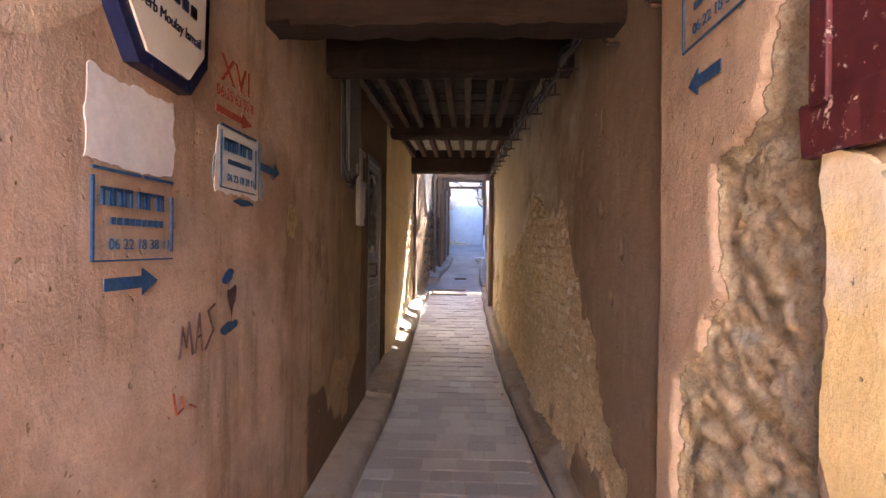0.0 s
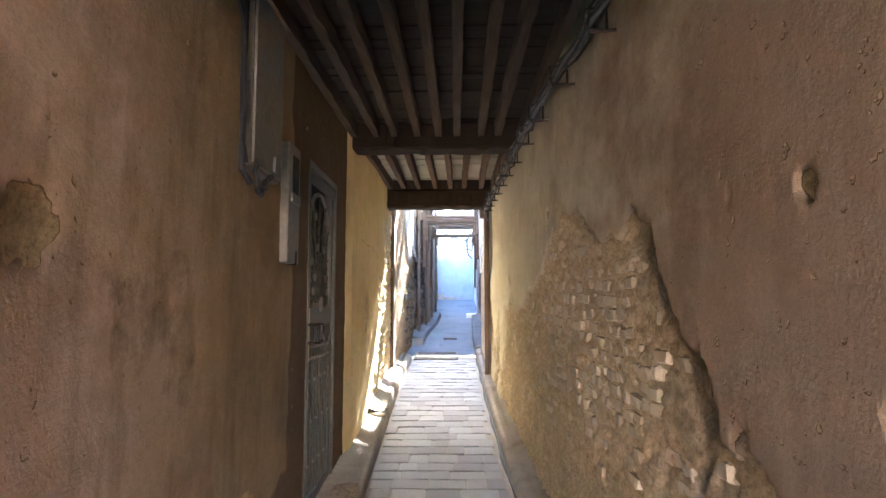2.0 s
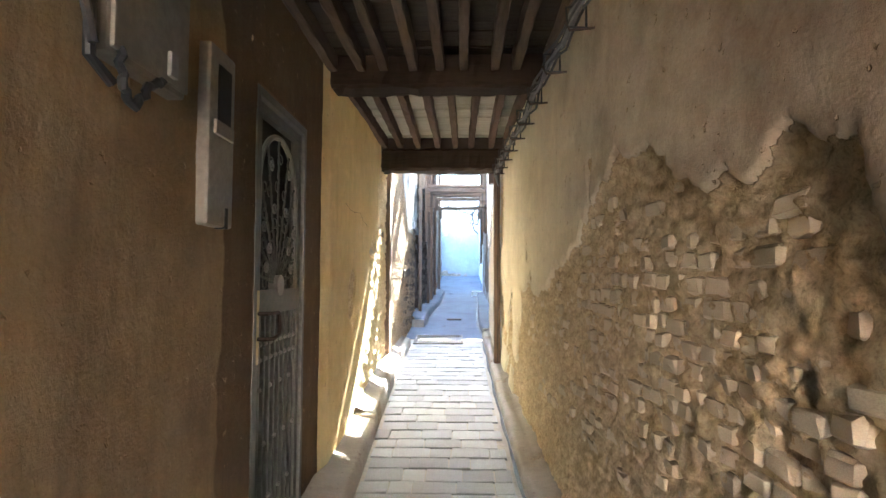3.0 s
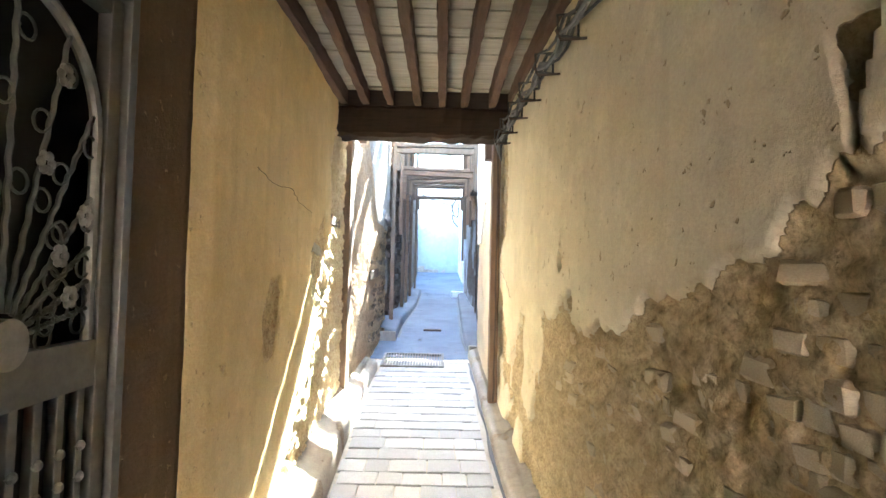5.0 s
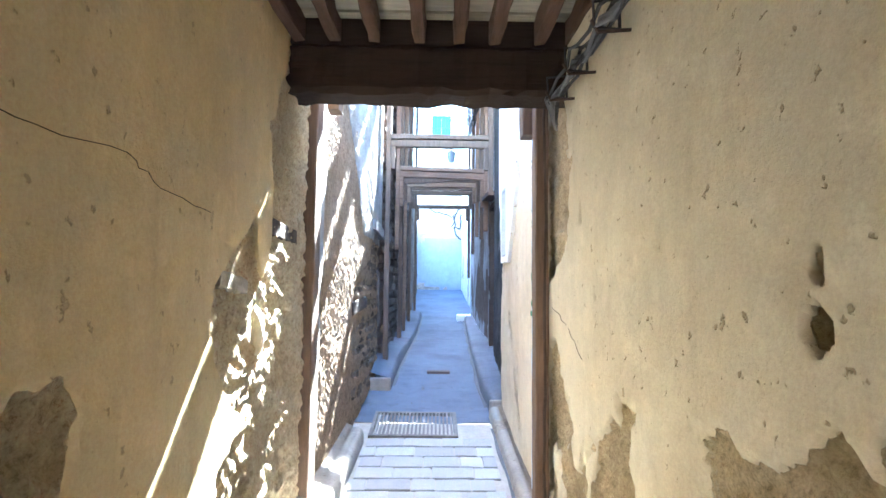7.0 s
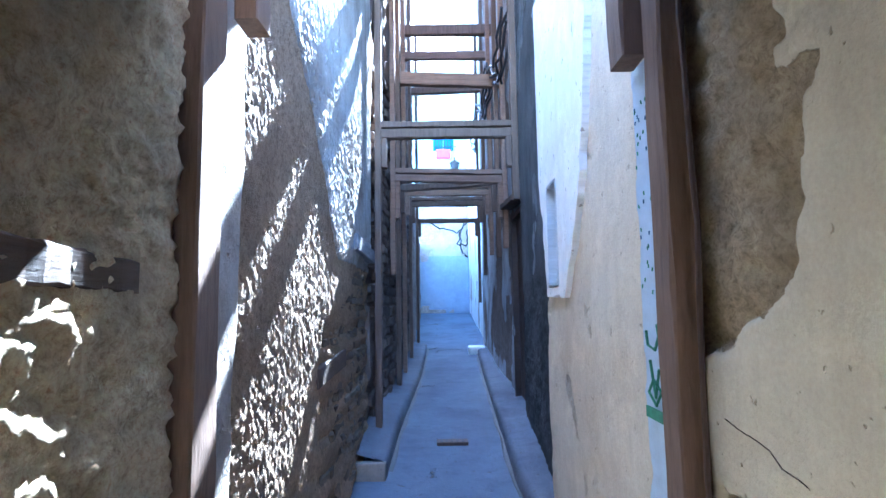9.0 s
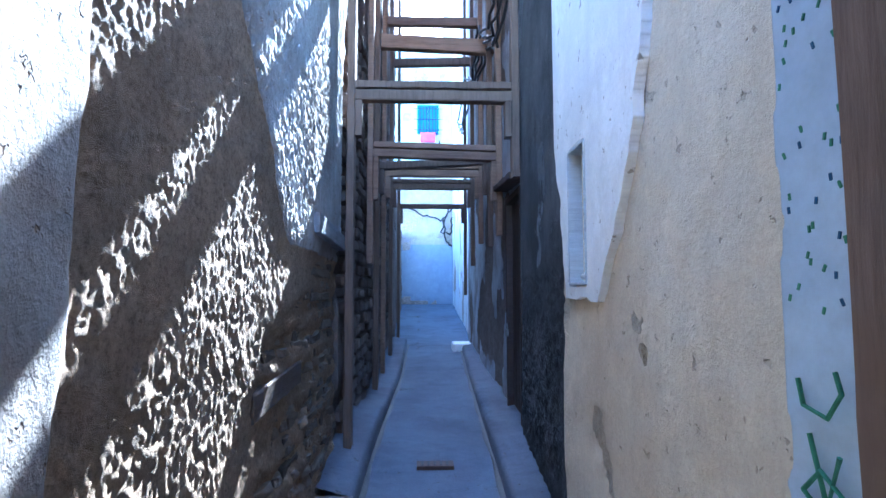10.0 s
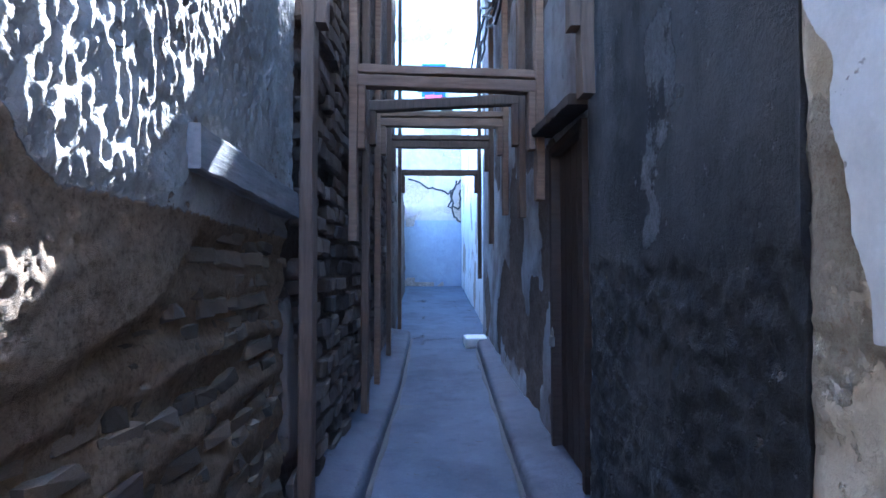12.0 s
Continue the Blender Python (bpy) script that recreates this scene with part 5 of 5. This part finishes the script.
part("cap", bm, M_IRON, lamp)
tagged(lamp, "dark iron wall lantern on the end house", "street lamp")
for k, pts in enumerate((((-0.7, 23.15, 4.3), (-0.2, 23.1, 4.05), (0.3, 23.1, 3.9), (0.6, 23.1, 4.25)), ((0.5, 23.1, 4.25), (0.3, 23.1, 3.6), (0.55, 23.1, 3.5), (0.6, 23.1, 4.0)), ((0.35, 23.1, 3.95), (0.45, 23.12, 3.3), (0.6, 23.1, 3.2)))):
    tagged(mesh_object("end_cable", cable_path(bmesh.new(), pts, 0.022, 40 + k, 0.03), M_CABLE), "loose black cable looped on the end wall", "cable", "end wall cables")
for k in range(4):
    pts = [(xr(y) - 0.06 - 0.02 * k, y, z + 0.06 * k) for y, z in ((12.2, 4.4), (12.9, 4.15), (13.6, 4.5), (14.6, 4.35), (15.6, 4.75), (16.9, 4.6), (18.5, 5.0))]
    tagged(mesh_object("wall_cable", cable_path(bmesh.new(), pts, 0.014, 60 + k, 0.03), M_CABLE), "sagging black cable along the shored wall", "cable", "upper wall cables")


# ---- bricks, stones, pavers ----
def rough_block(name, seed, material, rag=0.045):
    """A unit block with knocked-off corners, shared by many pieces."""
    rnd = random.Random(seed)
    bm = bmesh.new()
    bmesh.ops.create_cube(bm, size=1)
    bmesh.ops.bevel(bm, geom=list(bm.edges), offset=0.13, segments=1, affect="EDGES", profile=0.5)
    for v in bm.verts:
        v.co += Vector([rnd.uniform(-rag, rag) for _ in range(3)])
    me = bpy.data.meshes.new(name)
    bm.to_mesh(me)
    bm.free()
    me.materials.append(material)
    return me


def pieces(name, parent, meshes, places):
    for k, m in enumerate(places):
        ob = new(name, meshes[k % len(meshes)])
        ob.parent = parent
        ob.matrix_basis = m


def courses(side, y0, y1, z0, z1, row, long, keep, seed, depth, sink, slope=0.0):
    rnd = random.Random(seed)
    out, z, r = [], z0, 0
    while z < z1:
        h = row * rnd.uniform(0.85, 1.15)
        y = y0 + rnd.uniform(0, 0.1)
        while y < y1:
            w = rnd.uniform(*long)
            zz = z + slope * (y - y0) + rnd.uniform(-0.01, 0.01)
            if keep(y + w / 2, zz, rnd):
                x = (xl(y) if side < 0 else xr(y)) + side * (sink + rnd.uniform(-0.006, 0.012))
                out.append(Matrix.LocRotScale((x + side * depth / 2, y + w / 2, zz), Euler((rnd.uniform(-0.06, 0.06), rnd.uniform(-0.12, 0.12), rnd.uniform(-0.1, 0.1))), (depth, w * 0.94, h * 0.92)))
            y += w
        z += h * 1.12
        r += 1
    return out


def in_patch(y, z, rnd):
    b = bare_r1(np.array([y]), np.array([z]))[0]
    edge = bare_r1(np.array([y]), np.array([z + 0.06]))[0]
    dense = 0.95 if (0.95 < z < 1.62 and 3.75 < y < 5.3) else 0.22 if y < 3.75 else 0.3
    return b > 0.85 and edge > 0.8 and rnd.random() < dense


brick_meshes = [rough_block("brick", 900 + k, M_BRICK, 0.075) for k in range(8)]
pieces("brick", bpy.data.objects["wall_right_2"], brick_meshes, courses(1, 3.1, 7.4, 0.7, 1.9, 0.056, (0.055, 0.15), in_patch, 11, 0.07, 0.033, 0.02)[:300])

stone_meshes = [rough_block("stone", 950 + k, M_STONE, 0.085) for k in range(8)]
pieces("stone", bpy.data.objects["wall_left_3"], stone_meshes, courses(-1, 10.1, 11.66, 0.85, 2.22, 0.052, (0.07, 0.22), lambda y, z, r: r.random() < 0.8 and z < np.interp(y, [10.06, 10.6, 11.0], [1.78, 1.92, 2.2]), 12, 0.1, 0.046)[:300])


def joined(name, parent, material, places, seed):
    src = [rough_block("piece", seed + k, material, 0.06) for k in range(5)]
    co, fa, n = [], [], 0
    for k, m in enumerate(places):
        me = src[k % 5]
        co += [tuple(m @ v.co) for v in me.vertices]
        fa += [tuple(i + n for i in p.vertices) for p in me.polygons]
        n += len(me.vertices)
    me = bpy.data.meshes.new(name)
    me.from_pydata(co, [], fa)
    me.materials.append(material)
    ob = new(name, me)
    ob.parent = parent
    return tagged(ob, kind="stuff")


joined("far_stones", bpy.data.objects["wall_left_4"], M_STONES, courses(-1, 11.8, 16.5, 0.95, 4.2, 0.09, (0.1, 0.3), lambda y, z, r: r.random() < 0.7, 13, 0.09, 0.01), 970)


def paver_mesh(seed):
    rnd = random.Random(seed)
    bm = bmesh.new()
    bmesh.ops.create_cube(bm, size=1)
    for v in bm.verts:
        v.co += Vector((rnd.uniform(-0.012, 0.012), rnd.uniform(-0.02, 0.02), rnd.uniform(-0.05, 0.05)))
    bmesh.ops.bevel(bm, geom=[e for e in bm.edges if all(v.co.z > 0 for v in e.verts)], offset=0.03, segments=2, affect="EDGES")
    me = bpy.data.meshes.new("paver")
    bm.to_mesh(me)
    bm.free()
    me.materials.append(M_PAVER)
    return me


paver_meshes = [paver_mesh(k) for k in range(8)]
near, rest = [], []
rnd = random.Random(21)
y = -1.5
while y < 9.9:
    d = rnd.uniform(0.15, 0.18)
    x = kl(y) + 0.015 + rnd.uniform(0, 0.02)
    end = kr(y) - 0.05
    slope = math.atan2(fz(y + d) - fz(y), d)
    x += rnd.choice((0, -0.06))
    while x < end - 0.05:
        w = min(rnd.choice((0.15, 0.21, 0.24, 0.27)), end - x)
        xx0 = max(x, kl(y) + 0.008)
        m = Matrix.LocRotScale(((xx0 + x + w) / 2, y + d / 2, fz(y + d / 2) - 0.03 + rnd.uniform(-0.002, 0.003)), Euler((slope + rnd.uniform(-0.008, 0.008), rnd.uniform(-0.012, 0.012), rnd.uniform(-0.01, 0.01))), (x + w - xx0 - 0.008, d - 0.008, 0.06))
        (near if 3.0 < y < 9.9 and len(near) < 300 else rest).append(m)
        x += w
    y += d
pieces("paver", bpy.data.objects["ground_bed"], paver_meshes, near)
co, fa, n = [], [], 0
for k, m in enumerate(rest):
    me = paver_meshes[k % 8]
    co += [tuple(m @ v.co) for v in me.vertices]
    fa += [tuple(i + n for i in p.vertices) for p in me.polygons]
    n += len(me.vertices)
me = bpy.data.meshes.new("pavers")
me.from_pydata(co, [], fa)
me.materials.append(piece_material("paver_stone_joined", (0.27, 0.26, 0.255), 0.3, 0.55, True))
ob = new("pavers", me)
ob.parent = bpy.data.objects["ground_bed"]
tagged(ob, kind="stuff")
